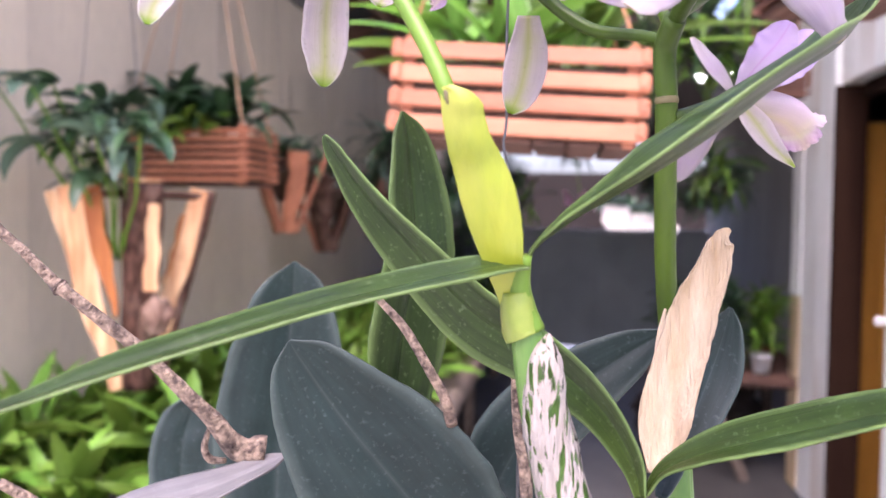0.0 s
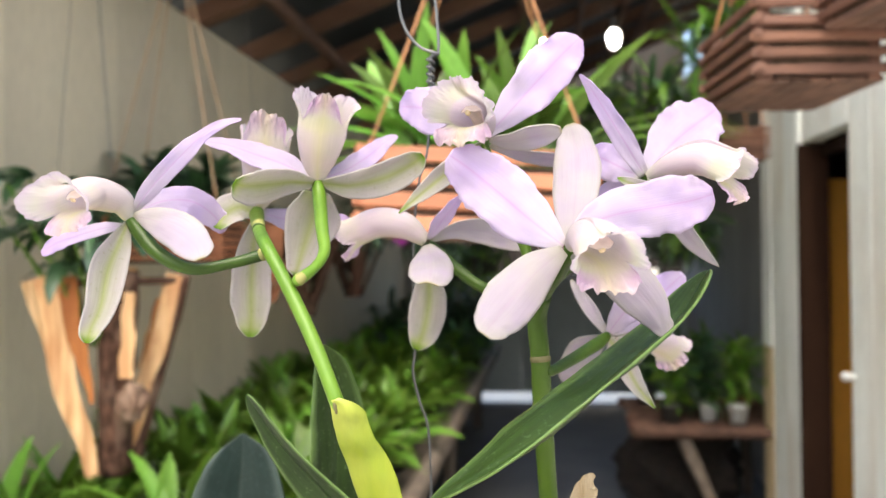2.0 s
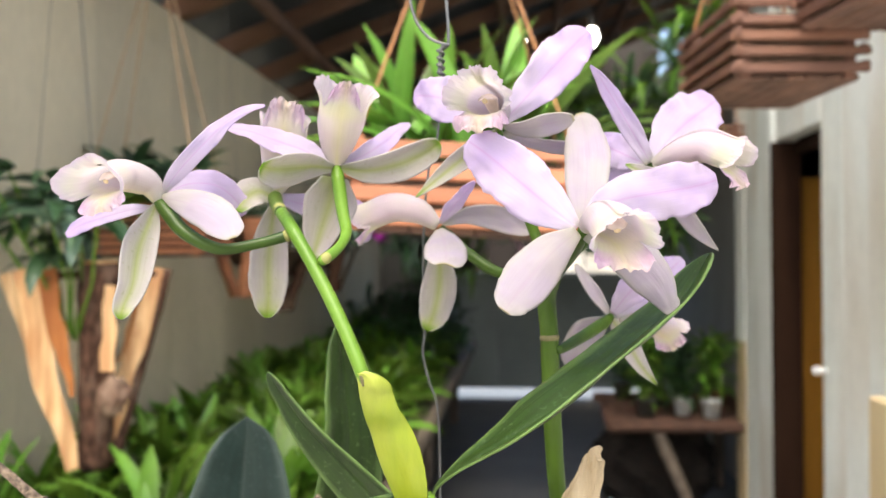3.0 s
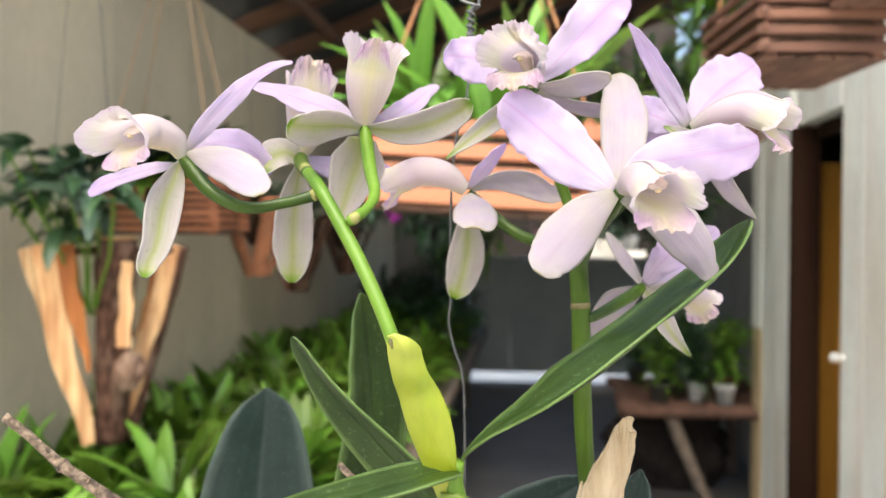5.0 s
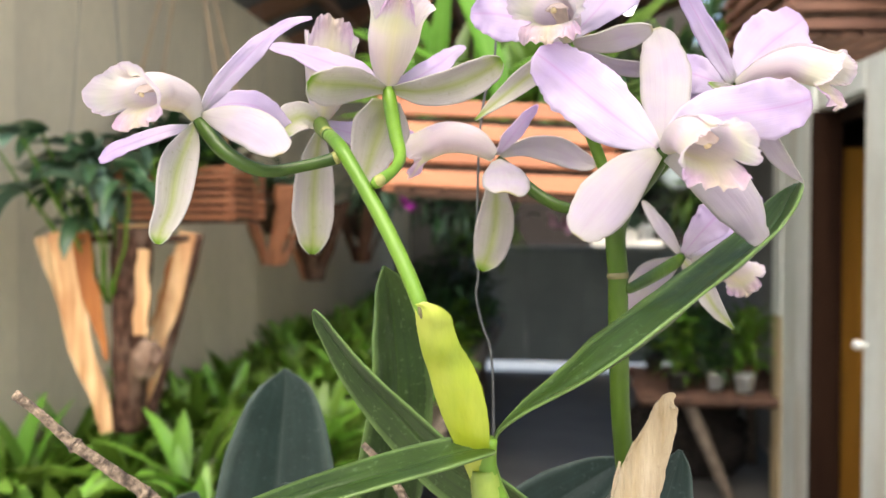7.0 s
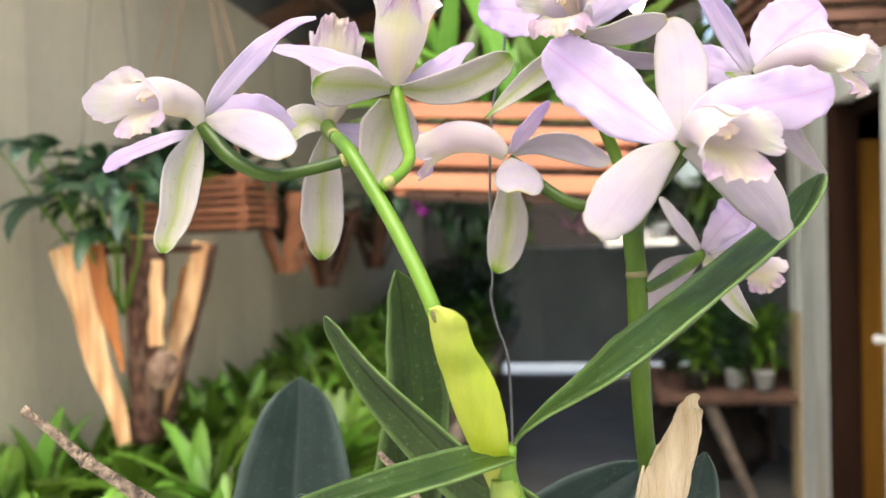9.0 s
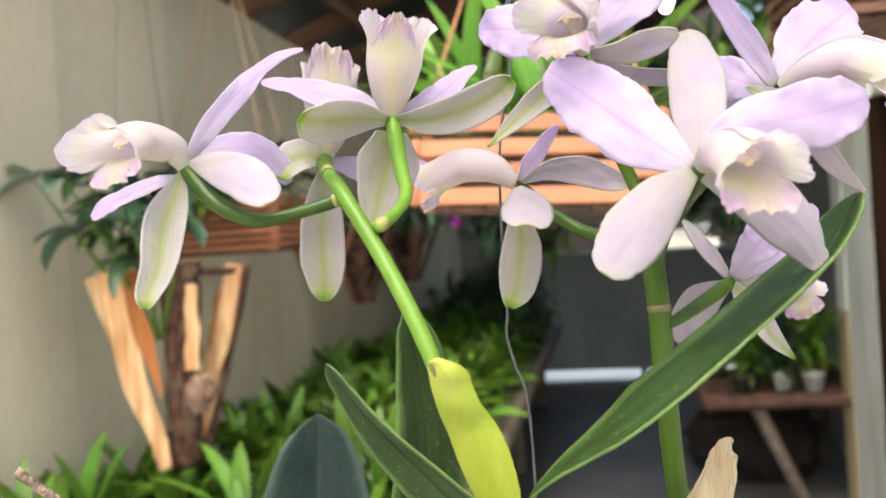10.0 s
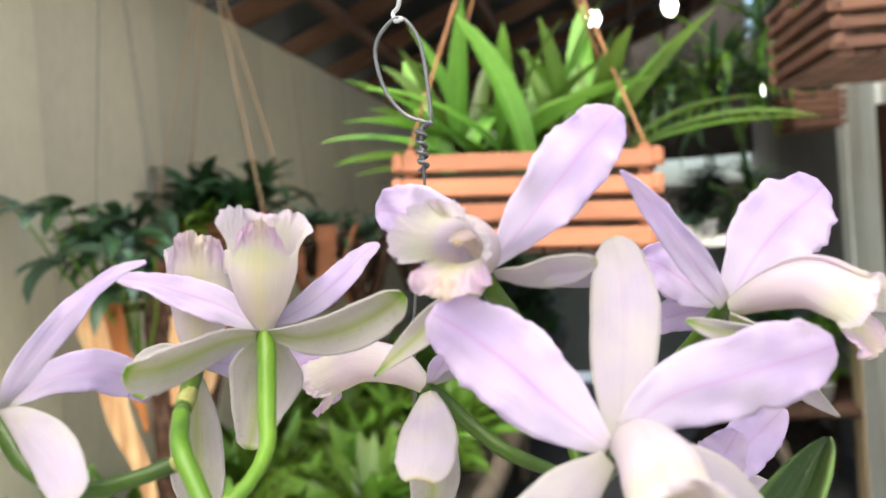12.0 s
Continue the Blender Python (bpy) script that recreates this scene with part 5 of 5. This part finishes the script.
def log_tube(name, material, parent, a, b, r0, r1, rough=0.12, bend=0.0, sides=12):
    a, b = np.array(a), np.array(b)
    pts = []
    for k in range(7):
        s = k / 6
        p = a * (1 - s) + b * s + np.array((noise.noise((s * 3, a[0] * 9, 0)), noise.noise((s * 3, 7, a[1] * 9)), 0)) * bend
        pts.append((*p, (r0 * (1 - s) + r1 * s) * (1 + rough * noise.noise((s * 4, a[2] * 5, 3)))))
    return tube(name, material, parent, pts, sides=sides, per=3, ragged=rough)


# split-log cone planter, hung before the left wall
def split_slat(name, material, parent, top, foot, width, depth, facing, bow=0.0, taper=0.25, belly=0.0):
    """A split piece of log: flat inner face, rounded bark back, uneven edges."""
    top, foot, facing = np.array(top), np.array(foot), unit(np.array(facing, float))
    verts, n = [], 17
    tan = unit(foot - top)
    facing = unit(facing - tan * facing.dot(tan))
    side = np.cross(tan, facing)
    prof = [(-1, 0), (-0.5, 0.05), (0, 0.06), (0.5, 0.04), (1, 0), (0.8, -0.6), (0.3, -0.95), (-0.3, -0.95), (-0.8, -0.6)]
    for i in range(n):
        s = i / (n - 1)
        c = top * (1 - s) + foot * s + side * (0.010 * noise.noise((s * 4, top[0] * 20, top[1] * 9)) + bow * math.sin(math.pi * s))
        for u, d in prof:
            w = width * (1 - taper * s + belly * math.sin(math.pi * s)) * (1 + 0.22 * noise.noise((s * 5, u * 2, top[1] * 11)) + 0.10 * noise.noise((s * 17, u * 3, top[0] * 7)))
            verts.append(tuple(c + side * u * w + facing * d * depth * (1 + 0.15 * noise.noise((s * 7, u, 4)))))
    m = len(prof)
    faces = grid_faces(n, m, wrap=True) + [tuple(range(m))[::-1], tuple((n - 1) * m + j for j in range(m))]
    return part(name, (verts, faces), material, parent, smooth=False)


def cone_planter(at, radius, height, turn, label, mats, count=5, group="cone planters on the wall"):
    ob = thing("cone_planter", at, label, "planter", group)
    x, y, z = at
    for k in range(count):
        a = radians(turn) + 2 * math.pi * k / count
        top = (x + radius * math.cos(a), y + radius * math.sin(a), z + height * random.uniform(-0.02, 0.03))
        foot = (x + 0.03 * math.cos(a), y + 0.03 * math.sin(a), z - height)
        split_slat("slat", mats[k % len(mats)], ob, top, foot, radius * 0.27, 0.02, (-math.cos(a), -math.sin(a), 0.1))
    for k in range(count):
        a, b = (radians(turn) + 2 * math.pi * (k + q) / count for q in (0, 1))
        log_tube("tie_rod", BARK, ob, (x + radius * 0.9 * math.cos(a), y + radius * 0.9 * math.sin(a), z - 0.035), (x + radius * 0.9 * math.cos(b), y + radius * 0.9 * math.sin(b), z - 0.035), 0.008, 0.008)
    log_tube("hanging_wire", WIRE, ob, (x, y, z - 0.1), hang_point(x, y), .0009, .0009, 0)
    verts = pot_bm(x, y, z - height * 0.62, 0.03, radius * 0.62, height * 0.45, 14)
    part("root_ball", verts, SOIL, ob)
    return ob


stump = thing("log_planter", (-1.10, 2.0, 0.93), "cone planter of pale split logs and a dark bark log", "planter")
split_slat("split_log", SPLIT, stump, (-1.182, 1.845, 1.425), (-1.108, 1.945, 0.93), 0.022, 0.026, (0.45, -0.88, 0.15), 0.010, 0.30, 0.40)
split_slat("split_log", HEART, stump, (-1.152, 1.868, 1.42), (-1.108, 1.935, 1.11), 0.036, 0.016, (0.55, -0.83, 0.1), 0.0, 0.85)
split_slat("split_log", SPLIT, stump, (-1.275, 1.925, 1.415), (-1.165, 1.995, 0.945), 0.013, 0.014, (0.6, -0.8, 0.2), 0.0, 0.2)
log_tube("bark_log", BARK, stump, (-1.048, 1.955, 1.437), (-1.088, 1.990, 0.928), 0.048, 0.042, 0.18, 0.004, 22)
lb = bmesh.new()
bmesh.ops.create_cone(lb, cap_ends=True, segments=18, radius1=0.043, radius2=0.041, depth=0.006, matrix=Matrix.Translation((-1.048, 1.955, 1.441)))
part("cut_face", lb, SPLIT, stump, "pale sawn end of the bark log")
split_slat("split_log", SPLIT, stump, (-1.000, 1.912, 1.384), (-1.016, 1.918, 1.175), 0.014, 0.014, (0.3, -0.95, 0), 0.0, -0.3)
split_slat("split_log", SPLIT, stump, (-0.974, 2.105, 1.425), (-1.066, 1.985, 0.93), 0.022, 0.022, (0.15, -0.95, 0.2), 0.0, 0.25, 0.2)
split_slat("split_log", HEART, stump, (-1.020, 2.125, 1.36), (-1.040, 2.045, 1.14), 0.018, 0.010, (-0.1, -0.95, 0.2), 0.0, 0.5)
split_slat("split_log", SPLIT, stump, (-1.045, 2.16, 1.33), (-1.062, 2.08, 1.18), 0.014, 0.010, (-0.1, -0.95, 0.2), 0.0, 0.3)
log_tube("bark_edge", BARK, stump, (-0.958, 2.135, 1.42), (-1.046, 2.012, 0.935), 0.017, 0.017, 0.2)
log_tube("tie_rod", BARK, stump, (-1.16, 1.89, 1.407), (-1.10, 1.99, 1.410), 0.010, 0.011)
log_tube("tie_rod", BARK, stump, (-1.10, 1.99, 1.410), (-0.972, 2.11, 1.408), 0.010, 0.010)
kn = bmesh.new()
bmesh.ops.create_icosphere(kn, subdivisions=4, radius=1)
for v in kn.verts:
    f = 1 + 0.34 * noise.noise(v.co * 2.1) + 0.2 * noise.noise(v.co * 5)
    v.co = Vector((-1.000 + v.co.x * 0.036 * f, 1.925 + v.co.y * 0.032 * f, 1.115 + v.co.z * 0.046 * f))
part("knot", kn, KNOT, stump, "rough pale knot")
log_tube("hook_wire", WIRE, stump, (-1.05, 1.96, 1.40), (-1.17, 2.02, 2.585), 0.0009, 0.0009, 0)
log_tube("hook_wire", WIRE, stump, (-1.17, 1.85, 1.40), (-1.17, 2.02, 2.585), 0.0009, 0.0009, 0)
log_tube("hook_wire", WIRE, stump, (-1.16, 2.18, 1.40), (-1.17, 2.02, 2.585), 0.0009, 0.0009, 0)
plant = thing("planter_orchid", (-1.12, 2.0, 1.25), "leafy orchid with dark grey-green leaves in the log planter", "plant")
specs = []
for k in range(52):
    a = random.uniform(90, 350)
    specs.append(((-1.12 + random.uniform(-.05, .05), 1.98 + random.uniform(-.08, .08), 1.42 + random.uniform(0, .22)), a, random.uniform(5, 65), random.uniform(.11, .19), random.uniform(.015, .025), random.uniform(30, 110)))
foliage("foliage", GREYL, plant, specs[:26])
foliage("foliage", DARKL, plant, specs[26:])
for k in range(12):
    a = radians(random.uniform(130, 310))
    r = random.uniform(.08, .30)
    base = (-1.12 + .03 * math.cos(a), 1.98 + .03 * math.sin(a), 1.25)
    tip = (max(-1.40, -1.12 + r * math.cos(a)), 1.98 + r * math.sin(a), 1.50 + random.uniform(0, .20))
    log_tube("cane", STEM, plant, base, tip, .004, .003, 0.05, .02, 8)
    foliage("leaf_tuft", DARKL if k % 2 else GREYL, plant, [(tip, math.degrees(a) + random.uniform(-70, 70), random.uniform(0, 50), random.uniform(.10, .16), random.uniform(.014, .022), random.uniform(40, 100)) for _ in range(4)])


# slatted hanging baskets
def basket(at, sx, sy, h, rows, slat, turn, mat, label, apex, wire=WIREO, wire_r=0.003, bottom=7, group="slatted hanging baskets", tilt=0.0):
    ob = thing("slatted_basket", at, label, "basket", group)
    m = Matrix.Translation(at) @ Matrix.Rotation(radians(turn), 4, "Z") @ Matrix.Rotation(radians(tilt), 4, "Y")
    pitch = h / (rows - 0.35)
    for r in range(rows):
        z = r * pitch
        o = 0.012
        for s in (-1, 1):
            box("slat", mat, ob, (-sx / 2 - o, s * sy / 2 - 0.007, z), (sx / 2 + o, s * sy / 2 + 0.007, z + slat), 0.002, m, 0.002)
            box("slat", mat, ob, (s * sx / 2 - 0.007, -sy / 2 - o, z + 0.006), (s * sx / 2 + 0.007, sy / 2 + o, z + slat + 0.004), 0.002, m, 0.002)
    for s in (-1, 1):
        for q in (-1, 1):
            box("corner_post", mat, ob, (s * (sx / 2 - 0.018) - 0.010, q * (sy / 2 - 0.018) - 0.010, -0.012), (s * (sx / 2 - 0.018) + 0.010, q * (sy / 2 - 0.018) + 0.010, h + 0.012), 0.002, m)
            c = m @ Vector((s * (sx / 2 - 0.012), q * (sy / 2 - 0.012), h))
            log_tube("hanging_wire", wire, ob, tuple(c), apex, wire_r, wire_r, 0, 0, 8)
    # bottom slats take a darker wood: the underside's shade is in their colour
    for k in range(bottom):
        x = -sx / 2 + sx * (k + 0.5) / bottom
        box("bottom_slat", TABLEW, ob, (x - sx / bottom * 0.46, -sy / 2 + 0.01, -0.012), (x + sx / bottom * 0.46, sy / 2 - 0.01, -0.002), 0.002, m, 0.001)
    log_tube("top_wire", wire, ob, apex, hang_point(apex[0], apex[1]), wire_r, wire_r, 0, 0, 8)
    part("potting_mix", box_bm(-sx / 2 + 0.012, -sy / 2 + 0.012, 0.002, sx / 2 - 0.012, sy / 2 - 0.012, h * 0.82, 0.01, m), SOIL, ob, smooth=False)
    return ob


basket((-0.125, 1.645, 1.503), 0.425, 0.29, 0.153, 4, 0.0285, 1.0, SLAT, "orange-red slatted wooden basket hanging on copper wires", (-0.115, 1.645, 2.26), tilt=3.2)
basket((-1.21, 2.62, 1.465), 0.42, 0.22, 0.165, 7, 0.014, -4, SLAT, "dark red slatted basket hanging by cords before the wall", (-1.17, 2.56, 2.5), CORD, 0.0032)
basket((0.475, 1.68, 1.775), 0.225, 0.32, 0.135, 5, 0.016, 5.7, SLATD, "brown slatted basket hanging under the roof", (0.505, 1.68, 2.5))
basket((0.64, 1.42, 1.86), 0.26, 0.26, 0.125, 5, 0.016, 12, SLATD, "brown slatted basket hanging under the roof", (0.66, 1.42, 2.6))
basket((0.76, 3.45, 1.84), 0.18, 0.18, 0.12, 5, 0.014, 10, SLATD, "small brown slatted basket hanging beside the wall", (0.76, 3.45, 2.6))

# strap-leaved plant in the middle basket
plant = thing("strap_leaf_plant", (-0.125, 1.645, 1.62), "bright green strap-leaved plant filling the slatted basket", "plant")
specs = []
for k in range(46):
    a = random.uniform(0, 360)
    u = random.random()
    specs.append(((-0.12 + random.uniform(-.14, .14), 1.645 + random.uniform(-.09, .09), 1.625), a, 88 - 50 * u * u, random.uniform(.23, .38), random.uniform(.016, .027), random.uniform(15, 65)))
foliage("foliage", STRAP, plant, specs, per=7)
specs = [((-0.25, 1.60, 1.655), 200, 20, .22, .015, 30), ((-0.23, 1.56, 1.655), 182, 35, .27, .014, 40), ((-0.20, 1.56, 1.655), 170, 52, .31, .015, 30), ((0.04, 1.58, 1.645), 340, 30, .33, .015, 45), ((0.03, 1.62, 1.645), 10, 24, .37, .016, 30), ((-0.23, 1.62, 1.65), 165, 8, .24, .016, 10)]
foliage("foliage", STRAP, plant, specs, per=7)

# plant in the left basket
plant = thing("basket_plant", (-1.21, 2.62, 1.6), "dark green broad-leaved plant in the red slatted basket", "plant")
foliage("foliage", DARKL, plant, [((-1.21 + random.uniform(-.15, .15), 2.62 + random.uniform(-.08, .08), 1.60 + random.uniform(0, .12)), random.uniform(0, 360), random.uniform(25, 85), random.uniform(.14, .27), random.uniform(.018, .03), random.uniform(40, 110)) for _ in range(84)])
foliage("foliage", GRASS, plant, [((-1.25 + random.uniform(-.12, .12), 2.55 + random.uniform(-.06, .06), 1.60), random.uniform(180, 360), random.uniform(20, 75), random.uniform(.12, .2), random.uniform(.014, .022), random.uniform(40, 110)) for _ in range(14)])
# further cone planters along the wall
cone_planter((-1.10, 3.15, 1.60), 0.15, 0.30, 20, "small cone planter of brown split wood on the wall", (SLAT, BARK, SPLIT, SLAT))
cone_planter((-1.13, 3.80, 1.56), 0.17, 0.36, 60, "cone planter of dark split wood on the wall", (BARK, SLATD, SLAT, BARK))
cone_planter((-1.15, 4.9, 1.58), 0.17, 0.34, 10, "cone planter of dark split wood on the wall", (BARK, SLATD, BARK))
for (x, y, z), zz in (((-1.10, 3.15, 1.58), 2.58), ((-1.13, 3.80, 1.55), 2.58), ((-1.15, 4.9, 1.55), 2.58)):
    p = thing("planter_fern", (x, y, z), "small leafy plant growing from a cone planter", "plant", "plants in the cone planters")
    foliage("foliage", GREYL, p, [((x + random.uniform(-.06, .06), y + random.uniform(-.06, .06), z), random.uniform(0, 360), random.uniform(10, 85), random.uniform(.08, .2), random.uniform(.01, .018), random.uniform(20, 100)) for _ in range(30)])
    foliage("foliage", DARKL, p, [((x + random.uniform(-.06, .06), y + random.uniform(-.06, .06), z), random.uniform(0, 360), random.uniform(10, 85), random.uniform(.08, .2), random.uniform(.01, .018), random.uniform(20, 100)) for _ in range(26)])


# left bench with rows of young plants
bench = thing("plant_bench", (-1.0, 4.0, 0), "long rustic wooden bench along the beige wall", "bench")
for k in range(5):
    x = -1.38 + k * 0.19
    box("bench_board", LOG, bench, (x, 0.9, 0.56), (x + 0.17, 7.6, 0.59), 0.004, wobble=0.004)
log_tube("edge_log", LOG, bench, (-0.50, 0.9, 0.62), (-0.46, 7.6, 0.64), 0.035, 0.04, 0.12, 0.03)
for y in (1.2, 3.2, 5.2, 7.2):
    log_tube("leg", LOG, bench, (-0.62, y, 0.0), (-0.60, y, 0.57), 0.04, 0.035)
    log_tube("leg", LOG, bench, (-1.32, y, 0.0), (-1.32, y, 0.57), 0.04, 0.035)


def bench_plant(at, material, label, n=40, reach=0.19):
    ob = thing("potted_seedling", at, label, "plant", "young plants on the bench")
    x, y, z = at
    part("pot", pot_bm(x, y, z, 0.05, 0.065, 0.10, 14), POTB, ob)
    specs = []
    for k in range(n):
        u = random.random()
        specs.append(((x + random.uniform(-.04, .04), y + random.uniform(-.04, .04), z + 0.08 + 0.08 * random.random()), random.uniform(0, 360), 88 - 52 * u, reach * random.uniform(.7, 1.35), random.uniform(.015, .027), random.uniform(20, 75)))
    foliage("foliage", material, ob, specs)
    return ob


seedlings = [bench_plant((-1.25, 1.62, 0.59), GRASS, "bright green leafy young plant in a dark pot"), bench_plant((-1.02, 1.62, 0.59), GRASS, "bright green leafy young plant in a dark pot", 44, 0.19),
             bench_plant((-0.8, 1.70, 0.59), GRASS, "bright green leafy young plant in a dark pot", 30, 0.20)]
y = 1.52
while y < 7.3:
    for x in (-1.30, -1.09, -0.88, -0.67):
        src = seedlings[random.randrange(3)]
        if y > 1.75 or x < -1.2:
            copy_thing(src, Matrix.Translation((x + random.uniform(-.03, .03), y + random.uniform(-.04, .04), 0.59)) @ Matrix.Rotation(random.uniform(0, 6.28), 4, "Z") @ Matrix.Scale(random.uniform(.95, 1.3), 4))
    y += 0.21

# taller dark plants at the far end of the bench
for x, y, h in ((-0.72, 5.1, 0.34), (-1.0, 5.5, 0.44), (-0.66, 5.9, 0.42), (-0.95, 6.3, 0.5), (-0.62, 6.7, 0.5), (-0.9, 7.1, 0.55)):
    p = thing("bench_shrub", (x, y, 0.59), "tall dark leafy plant in a dark pot on the bench", "plant", "tall plants on the bench")
    part("pot", pot_bm(x, y, 0.592, 0.07, 0.09, 0.14, 16), POTB, p)
    foliage("foliage", DARKL, p, [((x + random.gauss(0, .07), y + random.gauss(0, .07), 0.70 + random.random() * h), random.uniform(0, 360), random.uniform(-10, 80), random.uniform(.10, .20), random.uniform(.015, .026), random.uniform(30, 100)) for _ in range(120)])

# table with pots by the right wall
table = thing("rustic_table", (0.85, 4.9, 0), "rustic log table by the far wall", "table")
for k in range(9):
    log_tube("table_slat", TABLEW, table, (0.46 + random.uniform(-.03, .03), 4.48 + k * 0.115, 0.535), (1.30, 4.48 + k * 0.115, 0.54), 0.03, 0.028, 0.12, 0.01)
for a, b in (((0.70, 4.52, 0.51), (0.92, 4.56, 0)), ((0.55, 5.35, 0.51), (0.5, 5.3, 0)), ((1.2, 4.55, 0.51), (1.22, 4.55, 0)), ((1.2, 5.35, 0.51), (1.2, 5.3, 0))):
    log_tube("leg", LOG, table, a, b, 0.035, 0.03)
# coir mound, coloured near-black for the shade below the table
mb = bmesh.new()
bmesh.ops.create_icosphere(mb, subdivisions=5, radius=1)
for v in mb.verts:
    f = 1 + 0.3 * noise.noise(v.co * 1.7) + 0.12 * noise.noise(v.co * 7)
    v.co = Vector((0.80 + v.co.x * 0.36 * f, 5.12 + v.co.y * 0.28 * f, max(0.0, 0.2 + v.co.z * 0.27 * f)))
tagged(part("coir_mound", mb, TUFTM, None), "mound of coir fibre under the table, its shade put into the colour", "coir", kind="stuff")
for k, (x, y, r, m) in enumerate(((1.0, 4.6, .055, POTW), (0.86, 4.66, .05, POTW), (0.66, 4.62, .06, POTB), (0.75, 4.95, .06, POTB), (1.08, 4.95, .065, POTT), (0.6, 5.2, .06, POTB), (0.92, 5.2, .06, POTW))):
    p = thing("table_pot_plant", (x, y, .565), "bushy green plant in a small %s pot on the table" % ("white" if m is POTW else "dark" if m is POTB else "terracotta"), "plant", "potted plants on the table")
    part("pot", pot_bm(x, y, .567, r * .75, r, .10, 16), m, p)
    foliage("foliage", DARKL if k % 2 else GRASS, p, [((x + random.uniform(-.05, .05), y + random.uniform(-.05, .05), .66 + random.random() * .30), random.uniform(0, 360), random.uniform(0, 85), random.uniform(.08, .2), random.uniform(.008, .015), random.uniform(20, 90)) for _ in range(95)])


# hanging plants deeper in the shade house
def hanging_plant(at, size, mats, label, n=60, length=0.2, half=0.013):
    ob = thing("hanging_plant", at, label, "plant", "hanging plants under the roof")
    x, y, z = at
    part("pot", pot_bm(x, y, z - .06, size * .3, size * .42, .11, 14), POTB, ob)
    for m in mats:
        foliage("foliage", m, ob, [((x + random.gauss(0, size * .3), y + random.gauss(0, size * .3), z + random.gauss(.05, size * .25)), random.uniform(0, 360), random.uniform(-30, 80), length * random.uniform(.6, 1.3), half * random.uniform(.7, 1.3), random.uniform(20, 110)) for _ in range(n)])
    log_tube("hanging_wire", WIRE, ob, (x, y, z), hang_point(x, y), .0011, .0011, 0)
    return ob


DARK_LABEL = "dark green leafy plant hanging on a wire"
for at, size, mats in (((-0.62, 4.6, 1.50), .2, (DARKL, GREYL)), ((-0.40, 5.4, 1.42), .24, (DARKL, GRASS)), 
                       ((-0.75, 6.4, 1.35), .28, (DARKL, GRASS)), ((0.62, 6.4, 1.62), .18, (DARKL, GREYL)), ((0.85, 5.6, 1.50), .22, (DARKL, GREYL)), ((0.72, 4.4, 1.55), .2, (DARKL, GRASS)),
                       ((0.47, 3.3, 1.98), .2, (DARKL, GRASS)), ((0.62, 2.9, 2.12), .2, (DARKL, GRASS)), ((0.28, 3.9, 2.05), .24, (DARKL, GRASS)), ((0.15, 5.0, 2.1), .24, (DARKL, GRASS)),
                       ((-0.55, 7.2, 1.7), .3, (DARKL, GREYL)), ((0.0, 7.4, 1.95), .24, (DARKL, GREYL)), ((0.8, 7.3, 1.8), .24, (DARKL, GREYL)), ((-0.85, 4.0, 1.62), .16, (GREYL, DARKL))):
    hanging_plant(at, size, mats, DARK_LABEL)
fl = thing("magenta_orchid", (-0.72, 4.0, 1.54), "magenta orchid bloom among dark leaves", "flower")
foliage("petals", MAGENTA, fl, [((-0.72, 3.98, 1.55), 60 * k, random.uniform(-20, 60), .06, .02, 30) for k in range(7)])
log_tube("stalk", STEM, fl, (-0.72, 3.98, 1.55), (-0.85, 4.0, 1.62), .003, .003, 0)
fl = thing("pink_flowers", (0.10, 5.2, 1.45), "cluster of pink blooms hanging among dark leaves", "flower")
foliage("petals", PINKF, fl, [((0.06 + random.uniform(-.09, .09), 5.2 + random.uniform(-.05, .05), 1.47 + random.uniform(-.04, .04)), random.uniform(0, 360), random.uniform(-30, 70), .05, .02, 30) for k in range(30)])
log_tube("stalk", STEM, fl, (0.06, 5.2, 1.47), hang_point(0.06, 5.2), .003, .003, 0)

# one hanging bulb, then glowing bulb shapes added for bright gaps overhead
for x, y, z, r in ((0.33, 4.0, 2.495, .031), (0.67, 3.95, 2.03, .02), (0.72, 5.0, 2.2, .03), (-0.01, 4.6, 2.62, .03), (0.78, 4.6, 2.16, .028), (0.38, 4.6, 2.63, .03)):
    lamp = thing("bulb_lamp", (x, y, z), "glowing white bulb shape for a bright spot under the roof", "lamp", "bulbs under the roof")
    lb = bmesh.new()
    bmesh.ops.create_uvsphere(lb, u_segments=20, v_segments=14, radius=r, matrix=Matrix.Translation((x, y, z)) @ Matrix.Diagonal((1, 1, 1.35, 1)))
    part("glass", lb, SPOTGLOW, lamp)
    log_tube("socket", POTB, lamp, (x, y, z + r * 1.2), (x, y, z + r * 1.2 + .05), r * .5, r * .45, 0)
    log_tube("cable", POTB, lamp, (x, y, z + r), hang_point(x, y), .003, .003, 0)

# ---- boards of the walls ----
y = 1.19
while y < BACK + 0.2:
    w = 0.30
    box("board", WALL, wall_left, (XL - 0.031, y, 0.002), (XL + random.uniform(-.0008, .0008), y + w - 0.0012, 2.465), 0.0006)
    y += w
y = 0.92
while y < 3.3:
    w = min(0.22, 3.349 - y)
    box("board", WHITE, wall_right, (XR + random.uniform(-.001, .001), y, 0.002), (XR + 0.024, y + w - 0.0015, 3.19), 0.0015)
    y += 0.22
for y in (3.352, 3.54, 3.73):
    box("board", WHITE, wall_over_door, (XR + random.uniform(-.001, .001), y, 1.962), (XR + 0.024, y + 0.186, 3.19), 0.003)
